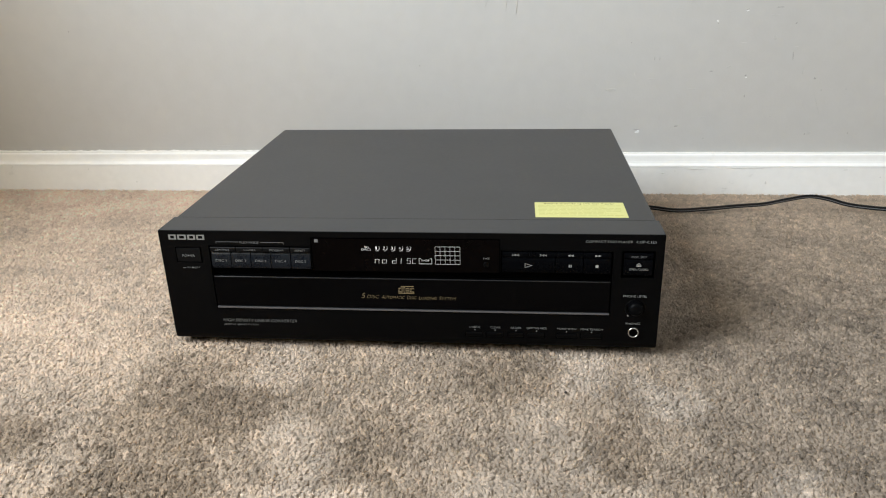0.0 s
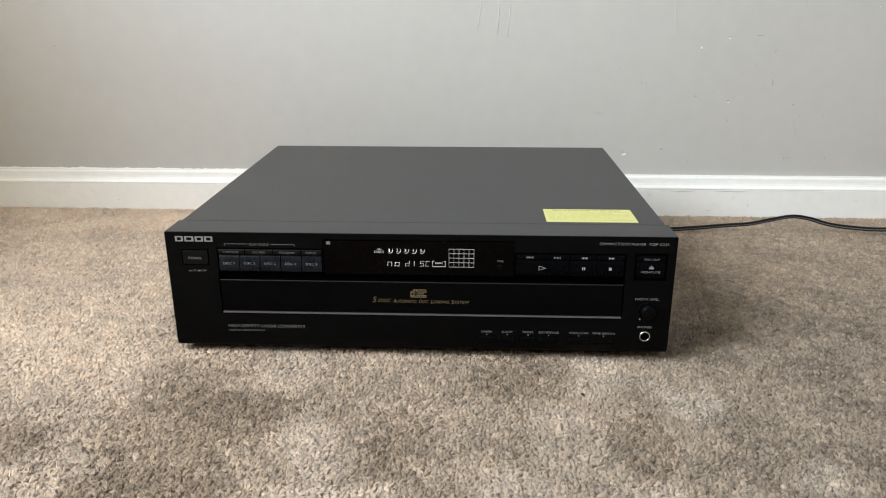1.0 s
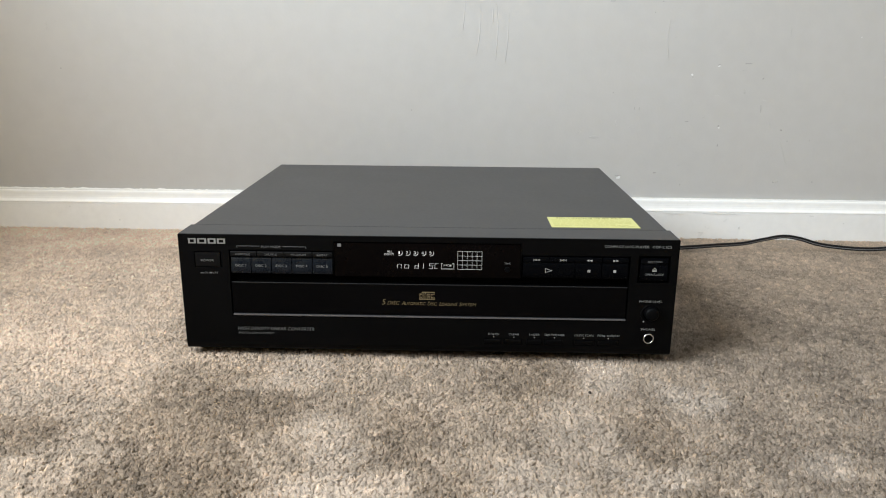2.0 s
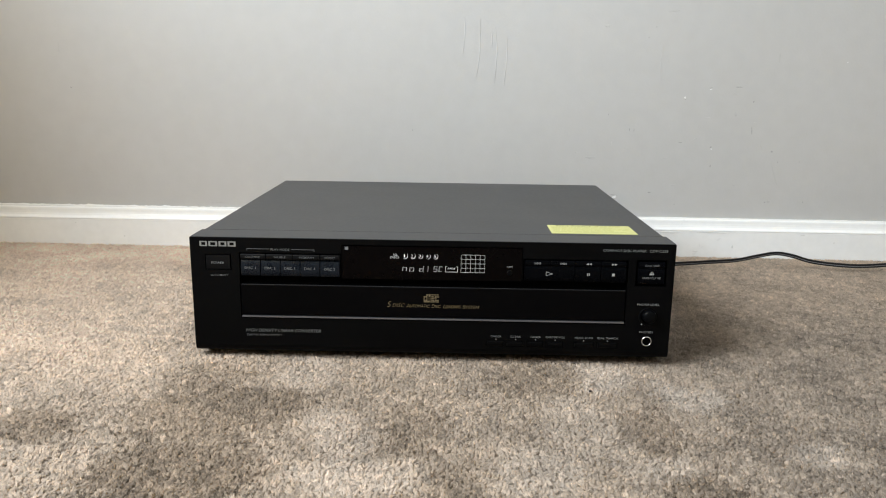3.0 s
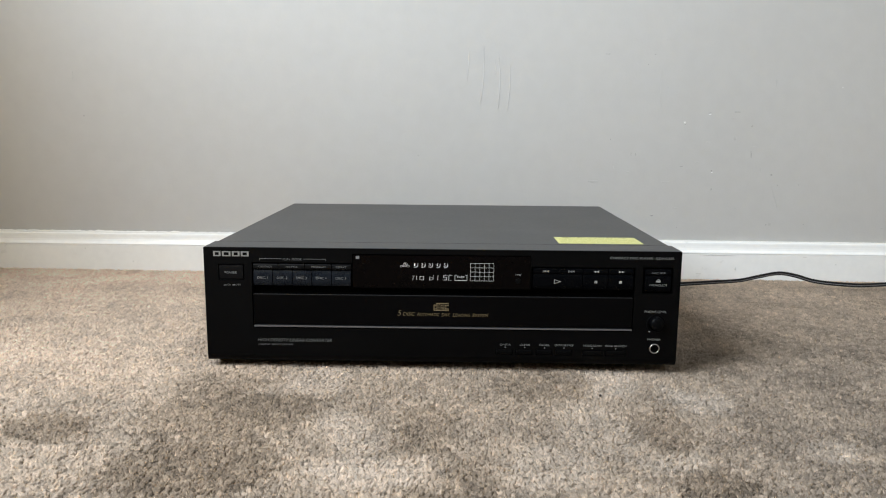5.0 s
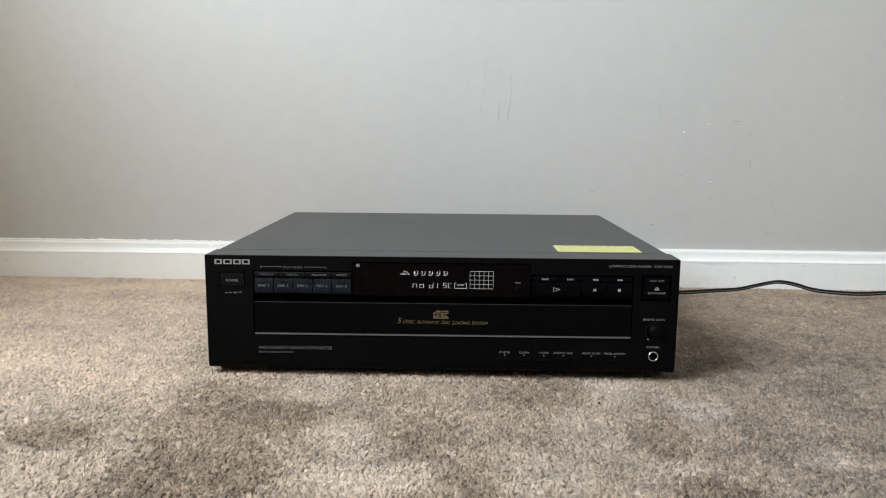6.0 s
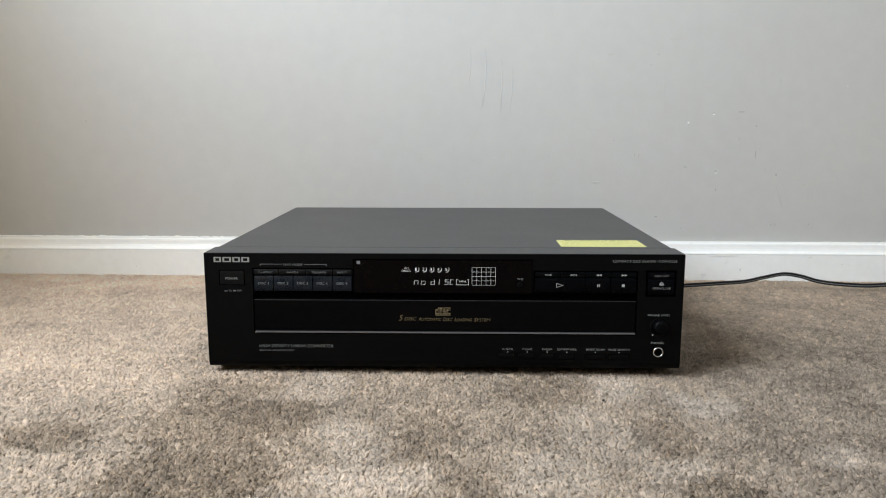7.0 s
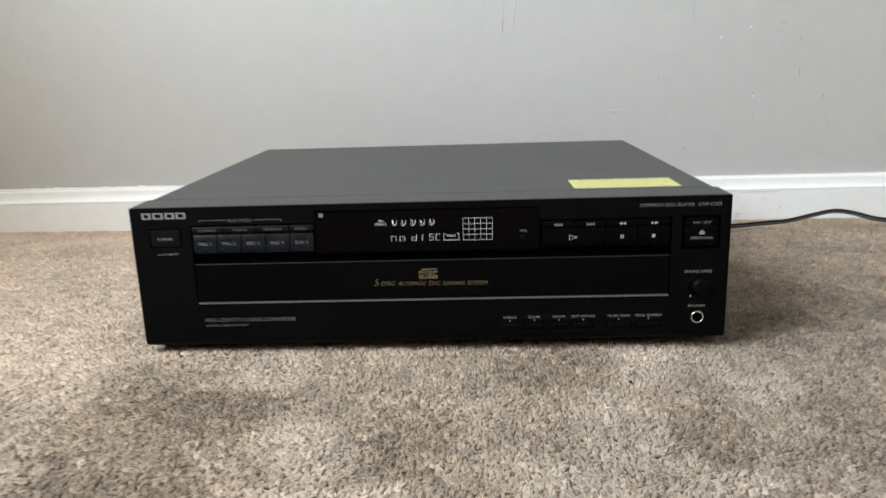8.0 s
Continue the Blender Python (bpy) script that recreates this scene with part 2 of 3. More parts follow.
def lettering(text, x0, x1, z0, z1, material, parent, y=-0.00012, name="lettering", shear=0.0, flat=False):
    """Raised print that fills x0 to x1 and z0 to z1 on an upright face at y, or, flat, on a level face at height y."""
    curve = bpy.data.curves.new(name, "FONT")
    curve.body, curve.extrude, curve.shear, curve.resolution_u, curve.offset = text, 0.02, shear, 3, -0.024
    temp = bpy.data.objects.new(name, curve)
    me = bpy.data.meshes.new_from_object(temp)
    bpy.data.objects.remove(temp)
    bpy.data.curves.remove(curve)
    me.name = name
    co = np.empty(len(me.vertices) * 3)
    me.vertices.foreach_get("co", co)
    co = co.reshape(-1, 3)
    lo, hi = co.min(0), co.max(0)
    u = x0 + (co[:, 0] - lo[0]) / (hi[0] - lo[0]) * (x1 - x0)
    v = z0 + (co[:, 1] - lo[1]) / (hi[1] - lo[1]) * (z1 - z0)
    w = (co[:, 2] - lo[2]) / (hi[2] - lo[2]) * 0.00012
    out = np.stack((u, v, y + w), 1) if flat else np.stack((u, y + 0.00006 - w, v), 1)
    me.vertices.foreach_set("co", out.ravel())
    me.materials.clear()
    me.materials.append(material)
    ob = new(name, me)
    ob.parent = parent
    return ob


def thing(name, m, label, category, group=""):
    ob = new(name)
    ob.empty_display_size = 0.05
    ob.matrix_world = m
    return tagged(ob, label, category, group)


def structure(name, bm, material, label, m=ROOM):
    ob = new(name, finish(bm, name, material))
    ob.matrix_world = m
    return tagged(ob, label, name.split("_")[0], kind="structure")


# ---------------------------------------------------------------- the room
T = 0.12
wall_north = structure("wall_north", box(X_LEFT - T, X_RIGHT + T, 0, T, -0.08, CEIL), WALL, "scuffed pale grey painted wall behind the player")
structure("wall_south", box(X_LEFT - T, X_RIGHT + T, Y_BACK - T, Y_BACK, -0.08, CEIL), SAND, "unseen closing wall, sand toned for its bounced light")
structure("wall_east", box(X_RIGHT, X_RIGHT + T, Y_BACK, 0, -0.08, CEIL), SAND, "unseen closing wall, sand toned for its bounced light")
structure("ceiling", box(X_LEFT - T, X_RIGHT + T, Y_BACK - T, T, CEIL, CEIL + 0.1), CEILING, "plain white ceiling")


def window_wall():
    bm = bmesh.new()
    for y0, y1, z0, z1 in ((Y_BACK, WIN_Y0, -0.08, CEIL), (WIN_Y1, 0, -0.08, CEIL), (WIN_Y0, WIN_Y1, -0.08, WIN_Z0), (WIN_Y0, WIN_Y1, WIN_Z1, CEIL)):
        bmesh.ops.create_cube(bm, size=1, matrix=Matrix.Translation((X_LEFT - REVEAL / 2, (y0 + y1) / 2, (z0 + z1) / 2)) @ Matrix.Diagonal((REVEAL, y1 - y0, z1 - z0, 1)))
    return bm


structure("wall_west", window_wall(), WEST, "unseen wall with a window opening, ochre to warm the bounced light")
window = tagged(new("window_1"), "white framed window letting in daylight", "window", kind="structure")
window.matrix_world = ROOM
xf = X_LEFT - REVEAL + 0.022
for y0, y1, z0, z1 in ((WIN_Y0, WIN_Y0 + 0.04, WIN_Z0, WIN_Z1), (WIN_Y1 - 0.04, WIN_Y1, WIN_Z0, WIN_Z1),
                       (WIN_Y0 + 0.04, WIN_Y1 - 0.04, WIN_Z0, WIN_Z0 + 0.04), (WIN_Y0 + 0.04, WIN_Y1 - 0.04, WIN_Z1 - 0.04, WIN_Z1),
                       (WIN_Y0 + 0.04, WIN_Y1 - 0.04, 1.20, 1.24)):
    part("window_frame", box(xf - 0.02, xf + 0.02, y0, y1, z0, z1, 0.003), TRIM, window)
for z0, z1 in ((WIN_Z0 + 0.04, 1.20), (1.24, WIN_Z1 - 0.04)):
    pane = part("pane", box(xf - 0.002, xf + 0.002, WIN_Y0 + 0.04, WIN_Y1 - 0.04, z0, z1), GLASS, window)
    pane.visible_shadow = False
part("window_sill", box(X_LEFT - 0.06, X_LEFT + 0.04, WIN_Y0 + 0.002, WIN_Y1 - 0.002, WIN_Z0 + 0.001, WIN_Z0 + 0.022, 0.004), TRIM, window)

# Baseboard: a flat face, a ledge, a cove and a bead, with an uneven painted top line.
PROFILE = ((0, -0.05), (-0.0125, -0.05), (-0.0125, 0.0306), (-0.0120, 0.0309), (-0.0120, 0.0316), (-0.0128, 0.0319), (-0.0128, 0.0330), (-0.0122, 0.0341), (-0.0110, 0.0352),
           (-0.0096, 0.0370), (-0.0085, 0.0398), (-0.0078, 0.0430), (-0.0074, 0.0462), (-0.0070, 0.0478), (-0.0058, 0.0490), (-0.0030, 0.0496), (0, 0.0498))


def settle(x):
    """How far the board hangs lower towards its right end."""
    k = min(max((x + 0.35) / 0.6, 0), 1)
    return 0.0020 * k * k * (3 - 2 * k)


def baseboard():
    bm = bmesh.new()
    rings = []
    steps = 240
    for i in range(steps + 1):
        x = X_LEFT + (X_RIGHT - X_LEFT) * i / steps
        ring = []
        for y, z in PROFILE:
            wob = noise.noise((x * 5, z * 30, 0.3)) * 0.0004 + noise.noise((x * 24, z * 60, 2.1)) * 0.00025
            ring.append(bm.verts.new((x, y + (wob if y < 0 else 0), z + 0.0008 * noise.noise((x * 1.7, 5, 5)) - settle(x))))
        rings.append(ring)
    for p, q in zip(rings, rings[1:]):
        for i in range(len(PROFILE) - 1):
            bm.faces.new((p[i], p[i + 1], q[i + 1], q[i]))
    bm.faces.new(rings[0])
    bm.faces.new(rings[-1])
    return bm


baseboard_north = structure("baseboard", baseboard(), TRIM, "white painted moulded baseboard along the carpet")
baseboard_north["category"] = "baseboard"


def paint_line():
    """The uneven bead of filler between the wall and the baseboard."""
    bm = bmesh.new()
    rings = []
    for i in range(901):
        x = X_LEFT + (X_RIGHT - X_LEFT) * i / 900
        low = settle(x)
        h = (1 - 420 * low) * (0.0010 + 0.0016 * max(0, noise.noise((x * 16, 1, 7))) + 0.0016 * max(0, noise.noise((x * 60, 3, 2))) + 0.0008 * noise.noise((x * 170, 3, 2)))
        ring = [bm.verts.new((x, y, z - low)) for y, z in ((0, 0.0485), (-0.0046, 0.0491), (-0.0040, 0.0500 + 0.3 * h), (-0.0012, 0.0502 + h), (0, 0.0502 + 1.5 * h))]
        rings.append(ring)
    for p, q in zip(rings, rings[1:]):
        for k in range(4):
            bm.faces.new((p[k], p[k + 1], q[k + 1], q[k]))
    return bm


part("caulk_bead", paint_line(), CAULK, baseboard_north, "uneven white caulk bead", smooth=True)


def smear(cx, cz, w, h, lean=0.0, seed=0, depth=0.0003, face=0.0):
    """A small lumpy mark on the wall's face, w wide and h high."""
    bm = bmesh.new()
    rim, top = [], []
    k = 18
    for i in range(k):
        a = 2 * math.pi * i / k
        r = 1 + 0.5 * noise.noise((math.cos(a) * 1.6, math.sin(a) * 1.6, seed * 3.7))
        u, v = r * w / 2 * math.cos(a), r * h / 2 * math.sin(a)
        u, v = u * math.cos(lean) - v * math.sin(lean), u * math.sin(lean) + v * math.cos(lean)
        rim.append(bm.verts.new((cx + u, face + 0.0003, cz + v)))
        top.append(bm.verts.new((cx + 0.7 * u, face - depth, cz + 0.7 * v)))
    for i in range(k):
        bm.faces.new((rim[i], rim[(i + 1) % k], top[(i + 1) % k], top[i]))
    bm.faces.new(top)
    return bm


def scratch(points, width):
    """A thin vertical ridge of lifted paint through (x, z) points."""
    line = spline([(x, 0, z) for x, z in points], 8)
    bm = bmesh.new()
    rings = []
    for i, p in enumerate(line):
        w = width * (0.25 + math.sin(math.pi * i / (len(line) - 1)))
        rings.append([bm.verts.new((p.x + u * w, y, p.z)) for u, y in ((-0.5, 0.0003), (0, -0.0007), (0.5, 0.0003))])
    for p, q in zip(rings, rings[1:]):
        for k in range(2):
            bm.faces.new((p[k], p[k + 1], q[k + 1], q[k]))
    return bm


# Marks on the wall: x, z, width and height in mm, and the lean where there is one.
DENTS = ((-555, 228, 3, 3), (-46, 175, 2.2, 2.2), (311, 332, 3.4, 1.6), (301, 317, 2, 2), (363, 228, 4, 1.4), (400, 246, 7, 1.6, 0.15),
         (442, 248, 16, 1.6), (466, 227, 5, 2, 0.9), (468, 184, 1.4, 15, 0.1), (502, 153, 4, 4, 0.5), (513, 137, 1.8, 3), (361, 164, 9, 1.6),
         (408, 158, 4, 3), (282, 182, 1.2, 7), (289, 182, 1.2, 6), (249, 204, 1.6, 3), (410, 129, 2.4, 6), (320, 87, 8, 2.6, 0.1), (360, 69, 2, 3),
         (500, 75, 3, 3), (559, 76, 2.4, 2.4), (546, 138, 1.6, 2.4), (265, 82, 16, 1.6, -0.12))
SCUFFS = ((-568, 286, 1.6, 18), (-573, 260, 2, 2), (335, 355, 22, 1.6, 0.05), (333, 283, 2.4, 3), (437, 238, 13, 2), (441, 208, 5, 7, 0.3),
          (484, 162, 1.4, 8), (384, 170, 9, 2.2, 0.4), (226, 139, 22, 5.0), (203, 146, 4, 3, 0.4), (279, 154, 10, 1.6), (338, 140, 20, 1.4),
          (498, 292, 1.6, 22), (240, 332, 10, 5), (506, 76, 7, 7), (450, 100, 8, 1.6, -0.4), (356, 99, 10, 2, 0.2), (684, 72, 8, 2.4, 0.2),
          (-345, 59, 34, 1.0, -0.03), (510, 117, 1.0, 46, 0.35))
# the last row paints the highlight beneath the last dent
CHIPS_GLINTS = ((362, 231, 4.5, 3.6), (400, 244, 6, 2, 0.15), (409, 155, 4, 2), (600, 287, 2, 2), (266, 79, 9, 5, 0.3))
HAIRLINES = ((471, 196, 7, 1.2), (486, 160, 2.6, 10), (256, 160, 2, 10, 0.2), (400, 202, 11, 1.2))
for marks, material in ((DENTS, DENT), (SCUFFS, SCUFF), (CHIPS_GLINTS, CHIP_GLINT), (HAIRLINES, SCRATCH)):
    for x, z, w, h, *lean in marks:
        part("wall_mark", smear(x / 1000, z / 1000, 0.85 * w / 1000, 0.9 * h / 1000, *lean, seed=0.37 * x), material, wall_north)
for pts in (((28, 341), (29, 315), (27, 288)), ((51, 339), (52, 300), (50, 272), (47, 254)), ((74, 327), (77, 290), (75, 246)), ((69, 320), (70, 300)),
            ((92, 313), (92, 280), (89, 244)), ((323, 307), (321, 282), (325, 254))):
    part("wall_scratch", scratch([(x / 1000, z / 1000) for x, z in pts], 0.0017), SCRATCH, wall_north, smooth=True)


for i, (x, z, w, h) in enumerate(((-560, 26, 3, 1.6), (-487, 6, 2, 3), (-300, 22, 4, 1), (305, 21, 5, 1.4), (322, 24, 3, 1), (352, 27, 30, 0.9), (420, 28, 60, 0.8), (452, 6, 2, 5), (395, -2, 9, 1.2), (560, 26, 7, 1), (610, 15, 2, 2))):
    part("scuff_mark", smear(x / 1000, z / 1000, w / 1000, h / 1000, 0, 90 + i, 0.0004, -0.0128), RUB, baseboard_north)


# ---------------------------------------------------------------- the carpet
BASE = -0.0048  # roots of the pile


def dip(x, y):
    """How far the carpet sinks where it is tucked against the baseboard."""
    yr = y - 0.4976 - 0.02265 * x
    s = np.clip((yr + 0.13) / 0.11, 0, 1)
    return -(0.0087 + 0.0040 * x) * s * s * (3 - 2 * s)


def carpet_sheet():
    bm = bmesh.new()
    xs = np.linspace(X_LEFT - 0.05, X_RIGHT + 0.05, 110)
    ys = np.concatenate((np.linspace(Y_BACK - 0.05, 0.30, 110), np.linspace(0.32, 0.56, 25)))
    grid = [[bm.verts.new((x, y, (-0.0027 if abs(x - 0.02) < 0.35 + 0.53 * (y + 0.27) and y > -0.31 else -0.0012) + float(dip(x, y)))) for x in xs] for y in ys]
    low = [[bm.verts.new((x, y, -0.06)) for x in (xs[0], xs[-1])] for y in (ys[0], ys[-1])]
    for p, q in zip(grid, grid[1:]):
        for i in range(len(xs) - 1):
            f = bm.faces.new((p[i], p[i + 1], q[i + 1], q[i]))
            c = f.calc_center_median()
            f.material_index = 0 if abs(c.x - 0.02) < 0.35 + 0.53 * (c.y + 0.27) and c.y > -0.31 else 1
    bm.faces.new((low[0][0], low[0][1], low[1][1], low[1][0]))
    return bm


floor = structure("floor", carpet_sheet(), BACKING, "beige cut-pile wall to wall carpet, brushed in patches", Matrix.Identity(4))
floor.data.materials.append(FAR_PILE)

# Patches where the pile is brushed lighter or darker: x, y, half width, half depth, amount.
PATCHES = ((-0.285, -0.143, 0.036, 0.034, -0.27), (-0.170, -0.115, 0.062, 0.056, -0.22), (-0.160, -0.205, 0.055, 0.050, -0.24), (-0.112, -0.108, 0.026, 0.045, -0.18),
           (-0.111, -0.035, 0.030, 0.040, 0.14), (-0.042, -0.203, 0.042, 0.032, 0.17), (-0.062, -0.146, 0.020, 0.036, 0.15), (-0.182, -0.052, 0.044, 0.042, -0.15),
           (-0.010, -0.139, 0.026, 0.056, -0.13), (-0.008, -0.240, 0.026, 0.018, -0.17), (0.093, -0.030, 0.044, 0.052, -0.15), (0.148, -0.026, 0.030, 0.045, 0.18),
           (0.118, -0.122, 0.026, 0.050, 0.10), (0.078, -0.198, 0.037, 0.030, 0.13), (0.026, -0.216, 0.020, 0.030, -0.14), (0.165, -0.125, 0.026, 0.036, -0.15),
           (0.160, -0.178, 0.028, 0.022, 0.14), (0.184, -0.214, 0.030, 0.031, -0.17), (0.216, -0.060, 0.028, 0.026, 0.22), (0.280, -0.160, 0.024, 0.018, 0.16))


def carpet_tufts(spacing=0.0030, strands=6):
    """Twisted tufts, each a bundle of short strands that lean with the nap; one joined mesh."""
    rng = np.random.default_rng(4)
    gx, gy = np.meshgrid(np.arange(-1.0, 1.0, spacing), np.arange(-0.32, 0.50, spacing * 0.92))
    x, y = gx.ravel(), gy.ravel()
    x = x + rng.uniform(-0.40, 0.40, x.size) * spacing
    y = y + rng.uniform(-0.40, 0.40, y.size) * spacing
    edge = np.minimum(0.35 + 0.53 * (y + 0.27) - np.abs(x - 0.02), y + 0.31)
    keep = (edge > 0.02 * rng.uniform(0, 1, x.size) ** 2) & (y < 0.4976 + 0.02265 * x - 0.0140)
    keep &= ~((np.abs(x) < 0.19) & (y > 0.045))
    for fx in (-0.165, 0.165):
        for fy in (0.055, 0.315):
            keep &= (x - fx) ** 2 + (y - fy) ** 2 > 0.022 ** 2
    x, y = x[keep], y[keep]
    rag = np.array([noise.noise((a * 30, b * 30, 1.0)) + 0.6 * noise.noise((a * 90, b * 90, 4.0)) for a, b in zip(x, y)])
    clump = np.array([noise.noise((a * 110, b * 120, 31.0)) + 0.7 * noise.noise((a * 210, b * 220, 17.0)) for a, b in zip(x, y)])
    drift = np.array([noise.noise((a * 16, b * 16, 9.0)) for a, b in zip(x, y)])
    # painted window light: paler left and along the wall, darker right
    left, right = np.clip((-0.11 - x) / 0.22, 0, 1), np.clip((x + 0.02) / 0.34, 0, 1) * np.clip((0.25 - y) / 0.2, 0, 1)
    nap_and_light = 0.60 * left * np.clip((y + 0.24) / 0.22, 0.35, 1) - 0.24 * right + 0.16 * np.clip((y - 0.30) / 0.1, 0, 1)
    nap_and_light += 0.12 * np.clip(1 - np.abs(y + 0.01) / 0.05, 0, 1) * (np.abs(x) < 0.21)  # a paler band along the player's front
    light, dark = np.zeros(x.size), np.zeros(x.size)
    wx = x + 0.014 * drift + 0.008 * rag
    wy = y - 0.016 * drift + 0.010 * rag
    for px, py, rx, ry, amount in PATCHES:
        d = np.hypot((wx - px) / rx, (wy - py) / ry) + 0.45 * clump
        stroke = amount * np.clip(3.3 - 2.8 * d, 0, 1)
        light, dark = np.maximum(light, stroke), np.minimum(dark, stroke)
    nap_and_light += 1.7 * light + 1.35 * dark
    # saturation is cut along with the painted falloff and the patches
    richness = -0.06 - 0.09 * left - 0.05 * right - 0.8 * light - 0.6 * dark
    mottle = np.array([noise.noise((a * 13, b * 17, 21.0)) + 0.5 * noise.noise((a * 42, b * 50, 13.0)) for a, b in zip(x, y)])
    nap_and_light += 0.03 * rag + 0.10 * np.tanh(5 * mottle)
    # nap: slow waves of lean, stronger where the pile is paler, then each tuft's own
    n0 = x.size
    heading = 1.0 + 2.4 * drift + rng.normal(0, 1.3, n0)
    lean = np.clip(0.0008 + 0.004 * np.clip(nap_and_light, -0.2, 0.3) + rng.normal(0, 0.0010, n0), 0, 0.0045)
    tall = 0.0047 + rng.normal(0, 0.0003, n0) + 0.0004 * rag + 0.0011 * clump

    # clump also pales the taller tufts, painting shade into the hollows
    tone = nap_and_light + rng.normal(0, 0.11, n0) + 0.27 * clump
    z0 = BASE + dip(x, y)
    fat = 0.00200 * rng.uniform(0.7, 1.25, n0)
    turn = rng.uniform(0, 2 * np.pi, n0)
    ox, oy = np.cos(heading) * lean, np.sin(heading) * lean
    # the body of each tuft: a lumpy cap
    cap = np.empty((n0, 13, 3))
    for ring, (k, r) in enumerate(((0.50, 1.08), (0.74, 0.92), (0.89, 0.50))):
        for side in range(4):
            a = turn + 0.5 * ring + np.pi * side / 2 + rng.normal(0, 0.25, n0)
            w = fat * r * rng.uniform(0.72, 1.28, n0)
            i = ring * 4 + side
            cap[:, i, 0] = x + ox * k * k + np.cos(a) * w
            cap[:, i, 1] = y + oy * k * k + np.sin(a) * w
            cap[:, i, 2] = z0 + tall * (k + rng.normal(0, 0.03, n0))
    cap[:, 12, 0], cap[:, 12, 1], cap[:, 12, 2] = x + ox, y + oy, z0 + tall * 0.93
    cap_tris = []
    for side in range(4):
        p, q = side, (side + 1) % 4
        for ring in (0, 4):
            cap_tris += [(p + ring, q + ring, q + ring + 4), (p + ring, q + ring + 4, p + ring + 4)]
        cap_tris.append((p + 8, q + 8, 12))

    # loose strands that stand out of the caps
    def spread(a):
        return np.repeat(a, strands)
    n = n0 * strands
    ang = rng.uniform(0, 2 * np.pi, n)
    rad = 0.0017 * np.sqrt(rng.uniform(0.02, 1, n))
    bx, by = spread(x) + np.cos(ang) * rad, spread(y) + np.sin(ang) * rad
    flop = rng.uniform(0, 2 * np.pi, n0)
    tx = bx + spread(ox + 0.0015 * np.cos(flop)) + rng.normal(0, 0.0007, n)
    ty = by + spread(oy + 0.0015 * np.sin(flop)) + rng.normal(0, 0.0007, n)
    high = spread(tall) * rng.uniform(0.94, 1.18, n)
    thin = 0.00055 * rng.uniform(0.7, 1.3, n)
    spin = rng.uniform(0, 2 * np.pi, n)
    hair = np.empty((n, 4, 3))
    for side in range(3):
        a = spin + 2 * np.pi * side / 3
        hair[:, side, 0], hair[:, side, 1] = bx + np.cos(a) * thin, by + np.sin(a) * thin
        hair[:, side, 2] = spread(z0) + high * 0.52
    hair[:, 3, 0], hair[:, 3, 1], hair[:, 3, 2] = tx, ty, spread(z0) + high
    hair_tris = [(0, 1, 3), (1, 2, 3), (2, 0, 3)]
    faces = np.concatenate(((np.array(cap_tris)[None] + (np.arange(n0) * 13)[:, None, None]).reshape(-1, 3),
                            (np.array(hair_tris)[None] + (n0 * 13 + np.arange(n) * 4)[:, None, None]).reshape(-1, 3)))
    co = np.concatenate((cap.reshape(-1, 3), hair.reshape(-1, 3)))
    # strands slightly paler, nine in a hundred much paler as painted glints
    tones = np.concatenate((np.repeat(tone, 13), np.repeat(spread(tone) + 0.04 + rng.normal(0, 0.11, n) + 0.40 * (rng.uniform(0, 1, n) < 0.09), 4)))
    me = bpy.data.meshes.new("carpet_pile")
    me.vertices.add(len(co))
    me.vertices.foreach_set("co", co.ravel())
    me.loops.add(faces.size)
    me.loops.foreach_set("vertex_index", faces.ravel().astype(np.int32))
    me.polygons.add(len(faces))
    me.polygons.foreach_set("loop_start", np.arange(0, faces.size, 3, dtype=np.int32))
    me.polygons.foreach_set("use_smooth", np.ones(len(faces), dtype=bool))
    me.update(calc_edges=True)
    att = me.attributes.new("nap_and_light", "FLOAT", "POINT")
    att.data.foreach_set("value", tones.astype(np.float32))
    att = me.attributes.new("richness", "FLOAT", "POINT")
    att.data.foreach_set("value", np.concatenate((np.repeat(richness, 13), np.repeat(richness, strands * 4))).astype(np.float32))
    me.materials.append(PILE)
    ob = new("carpet_pile", me)
    ob.parent = floor
    return tagged(ob, "beige twisted cut pile", kind="stuff")


carpet_tufts()

crumb = new("crumb", finish(turned(((0, 0), (0.0011, 0.0005), (0.0014, 0.0012), (0.0008, 0.0020), (0, 0.0022)), (0, 0, 0), "z", 10), "crumb", CRUMB))
crumb.matrix_world = pose(0.135, -0.060, -0.0006, 0, 0, 40)
tagged(crumb, "tiny dark crumb lying on the carpet", "crumb")

# ---------------------------------------------------------------- the disc player
player = thing("disc_changer", LEVEL, "black five disc changer with a grey steel cover standing on carpet", "disc player")
W, TOP, BOTTOM, DEPTH, BACK = 0.215, 0.1112, 0.0056, 0.034, 0.3715
mm = 0.001
SMALL_KEYS = ((51, 65), (69, 83), (88, 101), (105, 119), (130, 147), (151, 168))
RECESSES = [(-172, 174, 37.2, 69.2, 3.5), (-171.8, 174, 69.2, 75.8, 6), (-171.5, -81, 75.8, 97.8, 4), (81, 174, 75.8, 96.3, 4), (-80.6, 80.6, 75, 106.3, 2.5),
            (-201.9, -178.6, 81.5, 96.0, 3), (181, 208, 73, 97, 3), (191.2, 198.2, 18.3, 25.3, 12)]
RECESSES += [(a - 0.6, b + 0.6, 14.2, 19.4, 2) for a, b in SMALL_KEYS]


